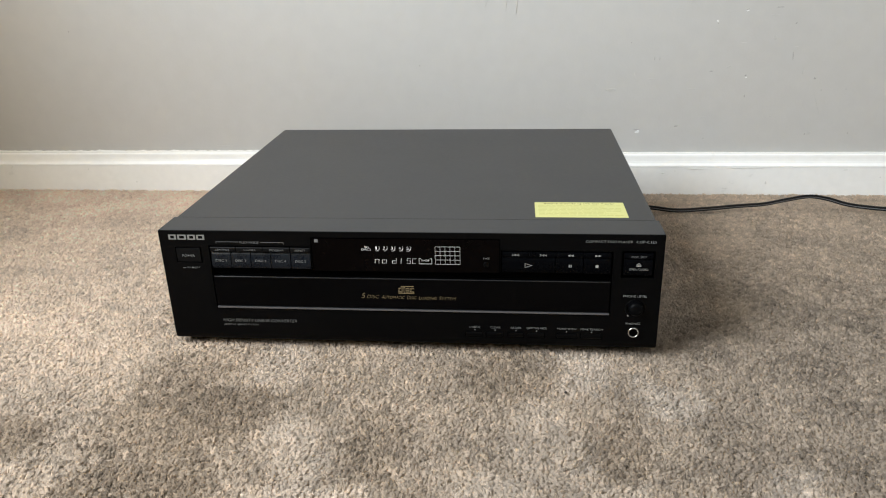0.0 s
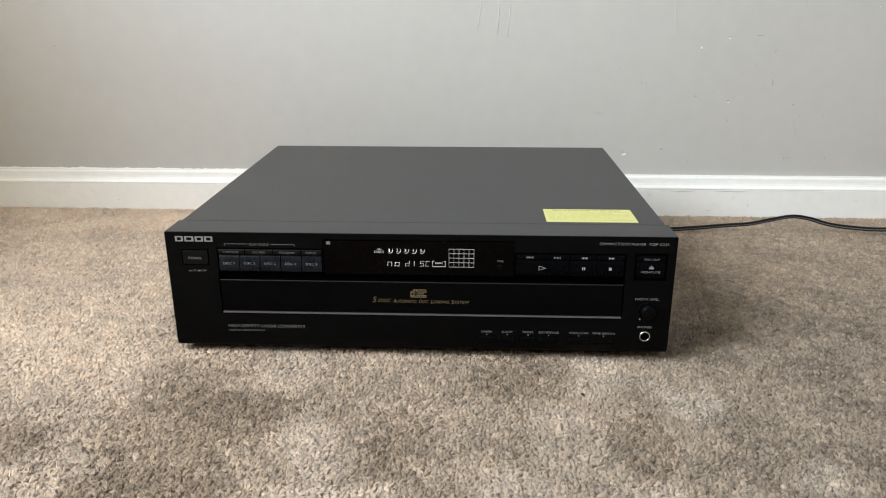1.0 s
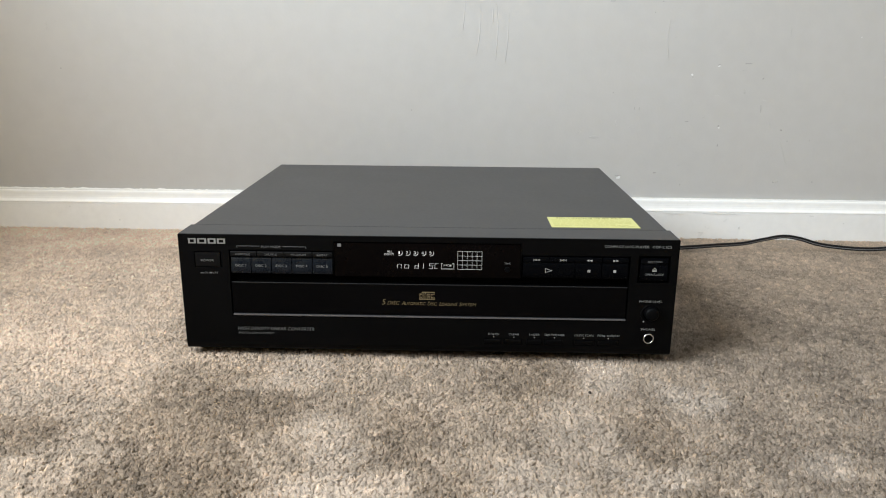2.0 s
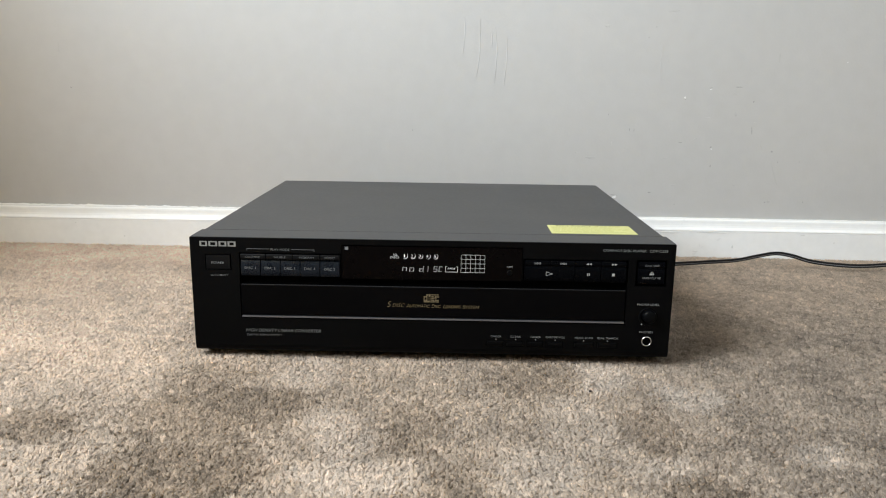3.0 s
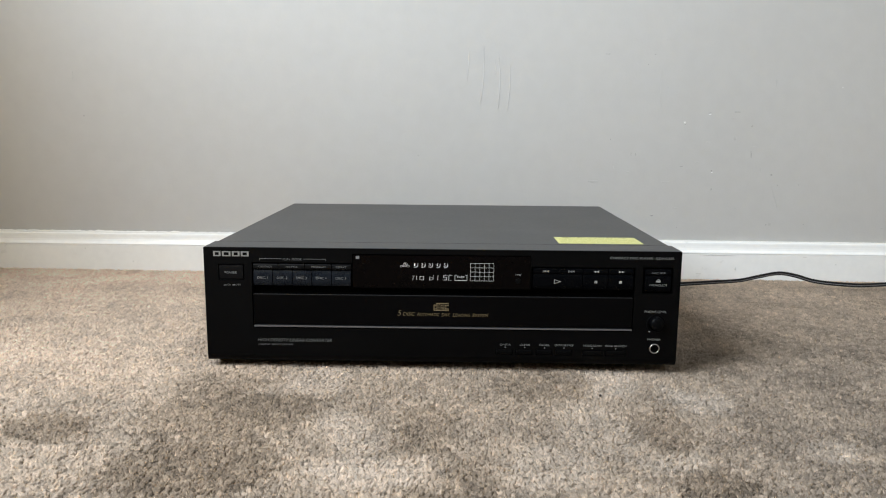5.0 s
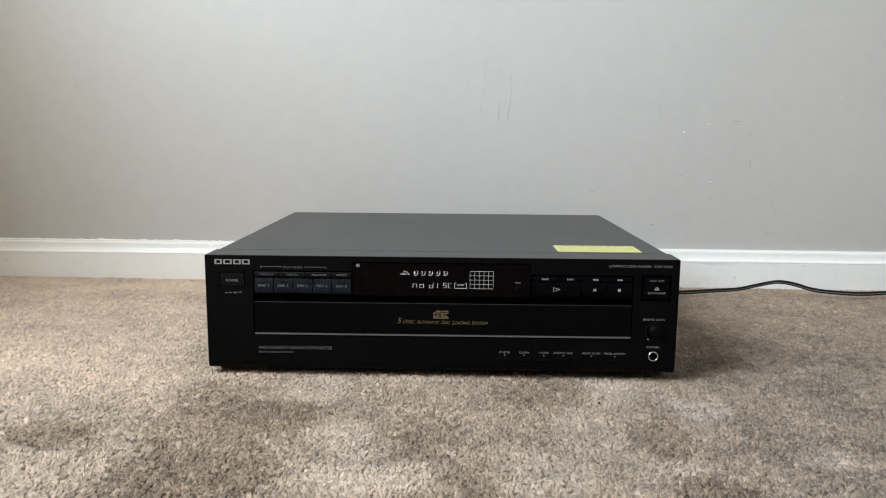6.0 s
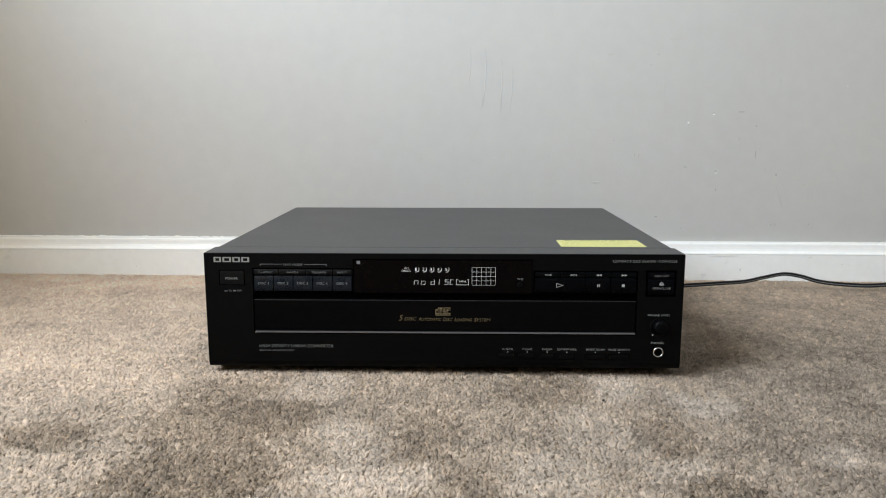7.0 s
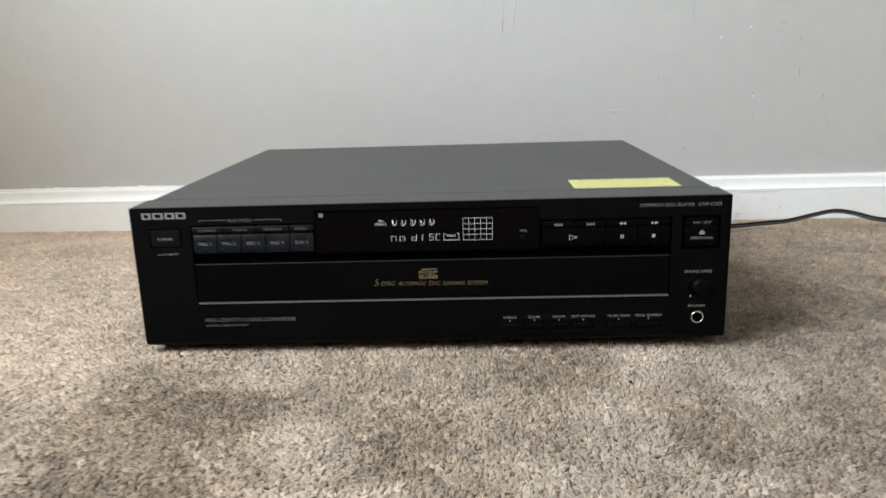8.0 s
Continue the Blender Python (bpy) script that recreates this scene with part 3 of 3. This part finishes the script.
def front_panel():
    """A slab whose face is stepped back at each recess."""
    xs = sorted({-W, W, *[r[0] * mm for r in RECESSES], *[r[1] * mm for r in RECESSES]})
    zs = sorted({BOTTOM, 0.0075, 0.0115, TOP, *[r[2] * mm for r in RECESSES], *[r[3] * mm for r in RECESSES]})

    def depth(x, z):
        d = 0.0
        for x0, x1, z0, z1, k in RECESSES:
            if x0 * mm < x < x1 * mm and z0 * mm < z < z1 * mm:
                d = k * mm
        return d
    nx, nz = len(xs) - 1, len(zs) - 1
    cell = [[depth((xs[i] + xs[i + 1]) / 2, (zs[j] + zs[j + 1]) / 2) for j in range(nz)] for i in range(nx)]
    bm = bmesh.new()
    verts = {}

    def v(x, y, z):
        if y == 0 and z < 0.011:
            y = 0.0030 if z < 0.007 else 0.0010  # the lower edge curves back
        key = (round(x, 6), round(y, 6), round(z, 6))
        if key not in verts:
            verts[key] = bm.verts.new(key)
        return verts[key]
    for i in range(nx):
        for j in range(nz):
            d = cell[i][j]
            a, b, c, e = xs[i], xs[i + 1], zs[j], zs[j + 1]
            bm.faces.new((v(a, d, c), v(b, d, c), v(b, d, e), v(a, d, e))).material_index = 1 if d > 0 else 0
            right = cell[i + 1][j] if i + 1 < nx else DEPTH
            above = cell[i][j + 1] if j + 1 < nz else DEPTH
            if right != d:
                bm.faces.new((v(b, d, c), v(b, right, c), v(b, right, e), v(b, d, e))).material_index = 1
            if above != d:
                bm.faces.new((v(a, d, e), v(b, d, e), v(b, above, e), v(a, above, e))).material_index = 1
            if i == 0:
                bm.faces.new((v(a, d, c), v(a, d, e), v(a, DEPTH, e), v(a, DEPTH, c)))
            if j == 0:
                bm.faces.new((v(a, d, c), v(a, DEPTH, c), v(b, DEPTH, c), v(b, d, c)))
    return bm


panel = part("front_panel", front_panel(), PANEL, player, "black moulded plastic front panel")
panel.data.materials.append(RECESS_SHADE)
soft = panel.modifiers.new("edge", "BEVEL")
soft.width, soft.segments, soft.limit_method, soft.angle_limit, soft.use_clamp_overlap = 0.0005, 2, "ANGLE", radians(40), True
part("panel_cap", prism(((-0.2147, 0.0012), (0.2147, 0.0012), (0.2147, 0.0338), (-0.2147, 0.0338)), "z", TOP - 0.0006, TOP + 0.0003), COVER, player, "grey painted strip over the front panel")


def cover():
    """Folded sheet: two sides and a top with rounded bends."""
    w, top, t, r = 0.2132, 0.1116, 0.0010, 0.0022

    def outline(o):
        pts = [(-w + o, 0.010)]
        for k in range(6):
            a = math.pi - k * math.pi / 10
            pts.append((-w + r + (r - o) * math.cos(a), top - r + (r - o) * math.sin(a)))
        return pts + [(-x, z) for x, z in pts[::-1]]
    out, inn = outline(0), outline(t)
    return prism(out + inn[::-1], "y", DEPTH, BACK)


part("cover", cover(), COVER, player, "dark grey painted steel cover")
part("back_panel", box(-0.2112, 0.2112, BACK - 0.004, BACK - 0.0025, 0.010, 0.1104), PANEL, player)
part("bottom_plate", box(-0.2112, 0.2112, DEPTH, BACK - 0.004, 0.0085, 0.0098), PANEL, player)
for fx in (-0.165, 0.165):
    for fy in (0.055, 0.315):
        part("foot", turned(((0.0, 0.0085), (0.0195, 0.0085), (0.019, -0.004), (0.0175, -0.0062), (0, -0.0062)), (fx, fy, 0), "z", 28), RUBBER, player)


def key(name, x0, x1, z0, z1, parent=player, proud=0.3, material=KEY, belly=1.0, deep=5.0, label="", tilt=0.0):
    """A key in millimetres whose face is gently rounded from top to bottom."""
    pts = []
    for i in range(9):
        s = i / 8
        lean = tilt * s * s
        pts.append(((-proud + lean + belly * (2 * s - 1) ** 4) * mm, (z0 + (z1 - z0) * s) * mm))
    pts += [(deep * mm, z1 * mm), (deep * mm, z0 * mm)]
    bm = prism(pts, "x", x0 * mm, x1 * mm)
    ends = [f for f in bm.faces if abs(f.normal.x) > 0.9]
    rim = {e for f in ends for e in f.edges if max(v.co.y for v in e.verts) < 0.004}
    bmesh.ops.bevel(bm, geom=list(rim), offset=0.0003, segments=2, affect="EDGES")
    return part(name, bm, material, parent, label)


def write(text, x0, x1, z0, z1, material=PRINT, parent=player, y=-0.0001, shear=0.0, name="lettering"):
    return lettering(text, x0 * mm, x1 * mm, z0 * mm, z1 * mm, material, parent, y, name, shear)


# badge and power key
for a, b in ((-206, -199.4), (-198, -190.4), (-189, -182.2), (-181, -174)):
    part("badge", bars([tuple(c * mm for c in r) for r in ((a, a + 1.5, 104.1, 106.8), (b - 1.5, b, 104.1, 106.8), (a, b, 103.2, 104.1), (a, b, 106.8, 107.7))], -0.0004, 0.0002), LOGO, player, "silver badge")
power = key("power_key", -201, -179.7, 82.6, 95.2, proud=0.5, belly=0.3, material=POWER)
write("POWER", -196, -185, 87.3, 89.3, PRINT, power, -0.0006)
write("ON", -194, -191, 76.2, 77.7, PRINT_DIM)
write("OFF", -186.6, -182, 76.2, 77.7, PRINT_DIM)
part("switch_mark", bars([(-197.5 * mm, -194.8 * mm, 76.3 * mm, 76.9 * mm), (-189.6 * mm, -187.2 * mm, 76.3 * mm, 77.4 * mm)], -0.0002, 0.0001), PRINT_FAINT, player)

# play mode bracket and keys
write("PLAY MODE", -143, -126.3, 100.0, 102.0, PRINT_DIM)
part("bracket", bars([(a * mm, b * mm, c * mm, d * mm) for a, b, c, d in (
    (-164.3, -144.5, 101.3, 101.6), (-164.3, -164.0, 99.9, 101.3), (-124.5, -104.4, 101.1, 101.4), (-104.7, -104.4, 99.6, 101.1))], -0.0002, 0.0001), PRINT_FAINT, player)
for text, x0, x1, a, b in (("CONTINUE", -170.3, -148, -165.7, -153), ("SHUFFLE", -147.2, -124, -140.4, -130), ("PROGRAM", -123.3, -99.8, -117.6, -105), ("REPEAT", -99, -82, -95, -86)):
    k = key("mode_key", x0, x1, 92.0, 96.4, belly=0.5, material=POWER)
    write(text, a, b, 93.3, 94.9, PRINT_DIM, k, -0.0004)
for i in range(5):
    x0 = -170.3 + 17.75 * i
    k = key("disc_key", x0, x0 + 17.0, 76.8, 91.3, tilt=1.8)
    write("DISC %d" % (i + 1), x0 + 3.6, x0 + 13, 82.9, 84.9, PRINT, k, 0.0)

# display
display = part("display_window", box(-80.2 * mm, 80.2 * mm, 0.0004, 0.0028, 75.3 * mm, 105.4 * mm, 0.0004), DISPLAY, player, "smoked display window with lit characters")
DY = 0.00025
part("sensor_mark", bars([(-77.3 * mm, -74.2 * mm, 101.8 * mm, 104.6 * mm)], DY - 0.0001, DY + 0.0003), PRINT_FAINT, display)
write("ALL", -34.6, -30.2, 97.4, 99.0, GLOW, display, DY)
write("DISCS", -36.9, -28.9, 94.9, 96.6, GLOW, display, DY)


def crescent(cx, cz):
    bm = bmesh.new()
    outer, inner = [], []
    for i in range(15):
        a = radians(-140 + i * 200 / 14)
        k = 0.32 * math.sin(math.pi * i / 14)
        outer.append((cx + 2.3 * math.cos(a) + 0.25 * math.sin(a), cz + 2.5 * math.sin(a)))
        inner.append((cx + (2.3 - k) * math.cos(a) + 0.25 * math.sin(a), cz + (2.5 - k) * math.sin(a)))
    v = [bm.verts.new((x * mm, DY, z * mm)) for x, z in outer + inner]
    for i in range(14):
        bm.faces.new((v[i], v[i + 1], v[16 + i], v[15 + i]))
    return bm


for i in range(5):
    cx = -23.6 + 6.72 * i
    write(str(i + 1), cx - (1.5 if i else 1.1), cx + (0.2 if i else -0.2), 95.9, 98.5, GLOW, display, DY, name="numeral")
    part("crescent", crescent(cx, 97.0), GLOW, display)
STROKES = (
    [(-26, -25.5, 82, 86.6), (-26, -22.4, 86.2, 86.7), (-22.8, -22.3, 82, 86.6)],
    [(-20, -19.5, 82, 86.2), (-20, -16.2, 85.7, 86.2), (-16.7, -16.2, 82, 86.2), (-20, -16.2, 82, 82.5)],
    [(-8.6, -8.1, 82, 87.9), (-11.4, -8.2, 84.9, 85.4), (-11.5, -11.0, 82, 85.4), (-11.4, -8.2, 82, 82.5)],
    [(-4.5, -4.0, 82, 87.9)],
    [(0.6, 3.9, 87.4, 87.9), (0.5, 1.0, 85, 87.8), (0.6, 3.7, 84.9, 85.4), (3.2, 3.7, 82.2, 85.2), (0.4, 3.6, 82, 82.5)],
    [(5.1, 7.9, 87.4, 87.9), (5.0, 5.5, 82.2, 87.8), (5.0, 7.6, 82, 82.5)])
for strokes in STROKES:
    strokes = [(1.04 * a + 1.04, 1.04 * b + 1.04, 83.2 + 0.8 * (c - 82), 83.2 + 0.8 * (d - 82)) for a, b, c, d in strokes]
    part("character", bars([((a + f) * mm, (b - f) * mm, (c + g) * mm, (d - g) * mm) for a, b, c, d in strokes for f, g in ((0.16, 0) if b - a < 1 else (0, 0.16),)], DY - 0.0001, DY + 0.0002, 0.1, 0.085), GLOW, display)
part("frame_mark", bars([tuple(c * mm for c in s) for s in ((12, 12.25, 83, 88), (22.85, 23.1, 83, 88), (12, 23.1, 83, 83.25), (12, 13.6, 87.8, 88.05), (21.6, 23.1, 87.8, 88.05))], DY - 0.0001, DY + 0.0002), GLOW_DIM, display)
write("FADE", 14.4, 20.8, 85.6, 87.0, GLOW, display, DY)
grid = [(26 + 4.2 * i - 0.07, 26 + 4.2 * i + 0.07, 82.9, 98.9) for i in range(6)] + [(26, 47, 82.9 + 4 * j - 0.07, 82.9 + 4 * j + 0.07) for j in range(5)]
for g in grid:
    part("grid_line", bars([tuple(c * mm for c in g)], DY - (0.0001 if g[1] - g[0] < 1 else 0.00005), DY + 0.0002), GLOW_DIM, display)
write("TIME", 66.3, 71.8, 87.9, 89.4, PRINT, display, DY)
time_key = part("time_key", turned(((0.0024, 0.0006), (0.0024, -0.0002), (0.0020, -0.0006), (0.0012, -0.0004), (0, -0.0003)), (0.0692, 0, 0.0832)), PANEL, display, smooth=True)

# transport keys
for i, (x0, x1) in enumerate(((82.5, 104.4), (105, 127), (127.6, 149.5), (150.2, 172.4))):
    k = key("skip_key", x0, x1, 90.6, 95.0, belly=0.5, material=KEY_DARK)
    cx, cz = (x0 + x1) / 2 + (0.4 if i else 0.6), 92.6
    bm = bmesh.new()
    back = i in (0, 2)
    hollow = i < 2
    for s in (-1.3, 1.3):
        tri = [(s - 1.2, 1.0), (s - 1.2, -1.0), (s + 1.2, 0)]
        tri = [(-u if back else u, w) for u, w in tri]
        if hollow:
            small = [(u * 0.6 + 0.4 * sum(t[0] for t in tri) / 3, w * 0.6) for u, w in tri]
            o = [bm.verts.new(((cx + u) * mm, -0.0005, (cz + w) * mm)) for u, w in tri]
            q = [bm.verts.new(((cx + u) * mm, -0.0005, (cz + w) * mm)) for u, w in small]
            for m_ in range(3):
                bm.faces.new((o[m_], o[(m_ + 1) % 3], q[(m_ + 1) % 3], q[m_]))
        else:
            bm.faces.new([bm.verts.new(((cx + u) * mm, -0.0005, (cz + w) * mm)) for u, w in tri])
    if hollow:
        e = -2.9 if back else 2.6
        bm.faces.new([bm.verts.new(((cx + e + u) * mm, -0.0005, (cz + w) * mm)) for u, w in ((0, -1), (0.3, -1), (0.3, 1), (0, 1))])
    part("icon", bm, PRINT, k)
play = key("play_key", 82.3, 126.6, 76.4, 89.9, material=KEY_DARK)
pause = key("pause_key", 127.3, 149.5, 76.2, 89.9, material=KEY_DARK)
stop = key("stop_key", 150.2, 172.4, 76.0, 89.9, material=KEY_DARK)
bm = bmesh.new()
o = [bm.verts.new(((104.6 + u) * mm, -0.0005, (83.2 + w) * mm)) for u, w in ((-3.2, 2.1), (-3.2, -2.1), (3.2, 0))]
q = [bm.verts.new(((104.6 + u) * mm, -0.0005, (83.2 + w) * mm)) for u, w in ((-2.8, 1.55), (-2.8, -1.55), (1.9, 0))]
for i in range(3):
    bm.faces.new((o[i], o[(i + 1) % 3], q[(i + 1) % 3], q[i]))
part("icon", bm, PRINT, play)
part("icon", bars([(137.8 * mm, 138.6 * mm, 82 * mm, 84.3 * mm), (139.3 * mm, 140.1 * mm, 82 * mm, 84.3 * mm)], -0.0006, -0.0002), PRINT, pause)
part("icon", bars([(159.9 * mm, 162.2 * mm, 82 * mm, 84.3 * mm)], -0.0006, -0.0002), PRINT, stop)
write("COMPACT DISC PLAYER", 151, 188.8, 104.2, 106.2)
write("CDP-C325", 191.8, 207.8, 104.2, 106.2)

skip = key("disc_skip_key", 183, 206.2, 90.2, 95.0, belly=0.5, material=KEY_DARK)
write("DISC SKIP", 188.8, 201, 91.2, 92.8, PRINT_DIM, skip, -0.0004)
opener = key("open_close_key", 183, 206.2, 75.0, 89.4, material=KEY_DARK)
write("OPEN/CLOSE", 187, 202.8, 80.0, 81.7, PRINT, opener, -0.0004)
bm = bmesh.new()
o = [bm.verts.new(((194.9 + u) * mm, -0.0005, (84.8 + w) * mm)) for u, w in ((-2.0, 0.1), (2.0, 0.1), (0, 2.0))]
q = [bm.verts.new(((194.9 + u) * mm, -0.0005, (84.8 + w) * mm)) for u, w in ((-1.2, 0.45), (1.2, 0.45), (0, 1.5))]
for i in range(3):
    bm.faces.new((o[i], o[(i + 1) % 3], q[(i + 1) % 3], q[i]))
bm.faces.new([bm.verts.new(((194.9 + u) * mm, -0.0005, (83.6 + w) * mm)) for u, w in ((-2, 0), (2, 0), (2, 0.9), (-2, 0.9))])
part("icon", bm, PRINT, opener)

# disc tray
tray = part("tray_door", box(-171 * mm, 173.1 * mm, -0.0002, 0.003, 40.2 * mm, 68.6 * mm, 0.0007, 3), TRAY, player, "black tray door with gold print")
part("trim_strip", box(-171 * mm, 173.3 * mm, -0.0009, 0.003, 38.2 * mm, 39.6 * mm, 0.0003), SILVER, player, "thin silver trim strip")
TY = -0.0003
# added strip, paler and glossier, for the highlight on the tray's top edge
part("tray_edge_highlight", prism([(0.0004 + 0.0006 * math.cos(a), 0.0684 + 0.0005 * math.sin(a)) for a in [radians(i * 30) for i in range(12)]], "x", -0.1708, 0.1729), EDGE_HIGHLIGHT, tray)
write("5", -39.8, -36.2, 50.1, 54.9, GOLD, tray, TY, 0.25)
write("DISC", -34.8, -24, 50.1, 53.2, GOLD, tray, TY, 0.25)
write("A", -22.2, -19.6, 49.9, 53.0, GOLD, tray, TY, 0.25)
write("UTOMATIC", -19.2, -1.6, 49.9, 52.5, GOLD, tray, TY, 0.25)
write("D", 0.4, 2.9, 49.8, 52.9, GOLD, tray, TY, 0.25)
write("ISC", 3.1, 8.6, 49.8, 52.4, GOLD, tray, TY, 0.25)
write("L", 10.6, 12.6, 49.7, 52.8, GOLD, tray, TY, 0.25)
write("OADING", 12.8, 26.2, 49.7, 52.3, GOLD, tray, TY, 0.25)
write("S", 28.2, 30.5, 49.6, 52.7, GOLD, tray, TY, 0.25)
write("YSTEM", 30.8, 42.8, 49.6, 52.2, GOLD, tray, TY, 0.25)
MARK = ((-6.9, 6.7, 55.0, 55.6), (-4.6, 6.7, 61.6, 62.1), (-6.9, -6.0, 56.2, 60.4), (-6.0, -4.5, 56.2, 57.0), (-6.0, -4.5, 59.6, 60.4), (-4.5, -3.2, 56.2, 61.4),
        (-2.3, -1.0, 56.2, 60.4), (-2.3, -1.0, 60.8, 61.4), (-0.2, 2.6, 59.6, 60.4), (-0.2, 2.6, 57.9, 58.7), (-0.2, 2.6, 56.2, 57.0), (3.3, 6.7, 59.6, 60.4), (3.3, 4.3, 57, 59.6), (3.3, 6.7, 56.2, 57.0))
e = 0.2
outline = [r for a, b, c, d in MARK for r in ((a, b, c, c + e), (a, b, d - e, d), (a, a + e, c + e, d - e), (b - e, b, c + e, d - e))]
part("format_mark", bars([tuple(c * mm for c in r) for r in outline], TY - 0.0001, TY + 0.0002), GOLD, tray, "gold format mark")

# lower edge of the panel
write("HIGH DENSITY LINEAR CONVERTER", -168, -100.3, 24.3, 27.0, PRINT_DIM, shear=0.25)
write("DIGITAL SERVO SYSTEM", -167.7, -136, 20.6, 22.1, PRINT_DIM, shear=0.25)
for (x0, x1), text, a, b in zip(SMALL_KEYS, ("CHECK", "CLEAR", "FADER", "EDIT/TIME FADE", "MUSIC SCAN", "PEAK SEARCH"),
                                (54, 72.2, 90.3, 104, 130.2, 150.3), (63.8, 81.2, 99.2, 121, 146.3, 169)):
    key("function_key", x0, x1, 14.7, 18.9, proud=0.6, belly=0.4, deep=2.0, material=PANEL)
    write(text, a, b, 22.9, 24.6)
    c = (a + b) / 2
    part("pointer_mark", bars([((c - 0.4) * mm, (c + 0.4) * mm, 20.7 * mm, 21.5 * mm)], -0.0002, 0.0001), PRINT, player)

# headphone level and socket
write("PHONE LEVEL", 184.3, 204, 55.2, 57.1)
part("knob_dish", turned(((0.0086, 0.0001), (0.0084, -0.0004), (0.0076, -0.0002), (0.0064, 0.0)), (0.1948, 0, 0.0447), steps=40), PANEL, player, smooth=True)
part("level_knob", turned(((0.0060, 0.001), (0.0060, -0.0050), (0.0057, -0.0062), (0.0048, -0.0071), (0.0030, -0.0076), (0, -0.0078)), (0.1948, 0, 0.0462), steps=40), KNOB, player, "small black level knob", smooth=True)
part("level_mark", turned(((0.0006, 0.0001), (0.0006, -0.0002), (0.0, -0.0002)), (0.1892, 0, 0.0377), steps=12), PRINT, player)
write("PHONES", 188, 199.8, 29.4, 31.2)
jack = part("headphone_socket", turned(((0.0036, 0.010), (0.0036, -0.0008), (0.0040, -0.0013), (0.0044, -0.0012), (0.0048, -0.0006), (0.0050, 0.0006)), (0.1947, 0, 0.0218), steps=40), CHROME, player, "chrome ringed headphone socket", smooth=True)
part("socket_bore", turned(((0.0034, 0.0), (0.0034, 0.0105), (0, 0.0105)), (0.1947, 0, 0.0218), steps=28), RECESS_SHADE, jack)

# yellow sticker on the cover
ST = 0.1116
sticker = part("sticker", box(0.1105, 0.1905, 0.040, 0.0802, ST - 0.0002, ST + 0.00018), STICKER, player, "yellow paper notice stuck on the cover")
lettering("Before Operating the CD Player", 0.119, 0.182, 0.0742, 0.0778, INK, sticker, ST + 0.0002, "heading", flat=True)
rng = random.Random(6)
for row in range(8):
    yy = 0.0705 - 0.0036 * row
    x = 0.1135
    end = rng.choice((0.187, 0.187, 0.182, 0.172))
    while x < end:
        w = min(rng.uniform(0.003, 0.009), end - x)
        part("text_line", prism(((x, yy), (x + w, yy), (x + w, yy + 0.0012), (x, yy + 0.0012)), "z", ST + 0.0001, ST + 0.00026), INK_FADED, sticker)
        x += w + 0.0011

# ---------------------------------------------------------------- power cord
R = 0.0014
FIGURE = [(-0.0016 + R * math.cos(a), R * math.sin(a)) for a in [radians(50 + 260 * i / 11) for i in range(12)]]
FIGURE += [(0.0016 + R * math.cos(a), R * math.sin(a)) for a in [radians(-130 + 260 * i / 11) for i in range(12)]]
cord_line = spline(((0.12, 0.3705, 0.030), (0.135, 0.395, 0.022), (0.17, 0.402, 0.008), (0.22, 0.392, 0.0035), (0.272, 0.3835, 0.0022), (0.304, 0.3735, 0.0018), (0.345, 0.380, 0.0022), (0.385, 0.389, 0.003),
                    (0.420, 0.392, 0.0050), (0.448, 0.391, 0.0115), (0.474, 0.390, 0.0165), (0.497, 0.390, 0.0135), (0.522, 0.389, 0.0065), (0.548, 0.385, 0.0035), (0.585, 0.381, 0.0022), (0.628, 0.389, 0.0025),
                    (0.70, 0.410, 0.0022), (0.82, 0.420, 0.0022), (0.98, 0.405, 0.0022)), 10)
cord = thing("power_cord", LEVEL, "black twin-core power cord trailing over the carpet", "power cord")
part("cord", sweep(cord_line, FIGURE, 0.25), CORD, cord, smooth=True)
# the highlight along the cord is put into the web's grey
part("cord_web", sweep(cord_line, [(-0.0006, -0.00125), (0.0004, -0.00125), (0.0004, 0.00085), (-0.0006, 0.00085)], 0.25), WEB_HIGHLIGHT, cord, "web between the two cores, its highlight painted grey")
part("strain_relief", turned(((0.0048, 0.0), (0.0046, 0.006), (0.0036, 0.016), (0.0, 0.016)), (0.12, 0.3690, 0.030), steps=18), CORD, cord)
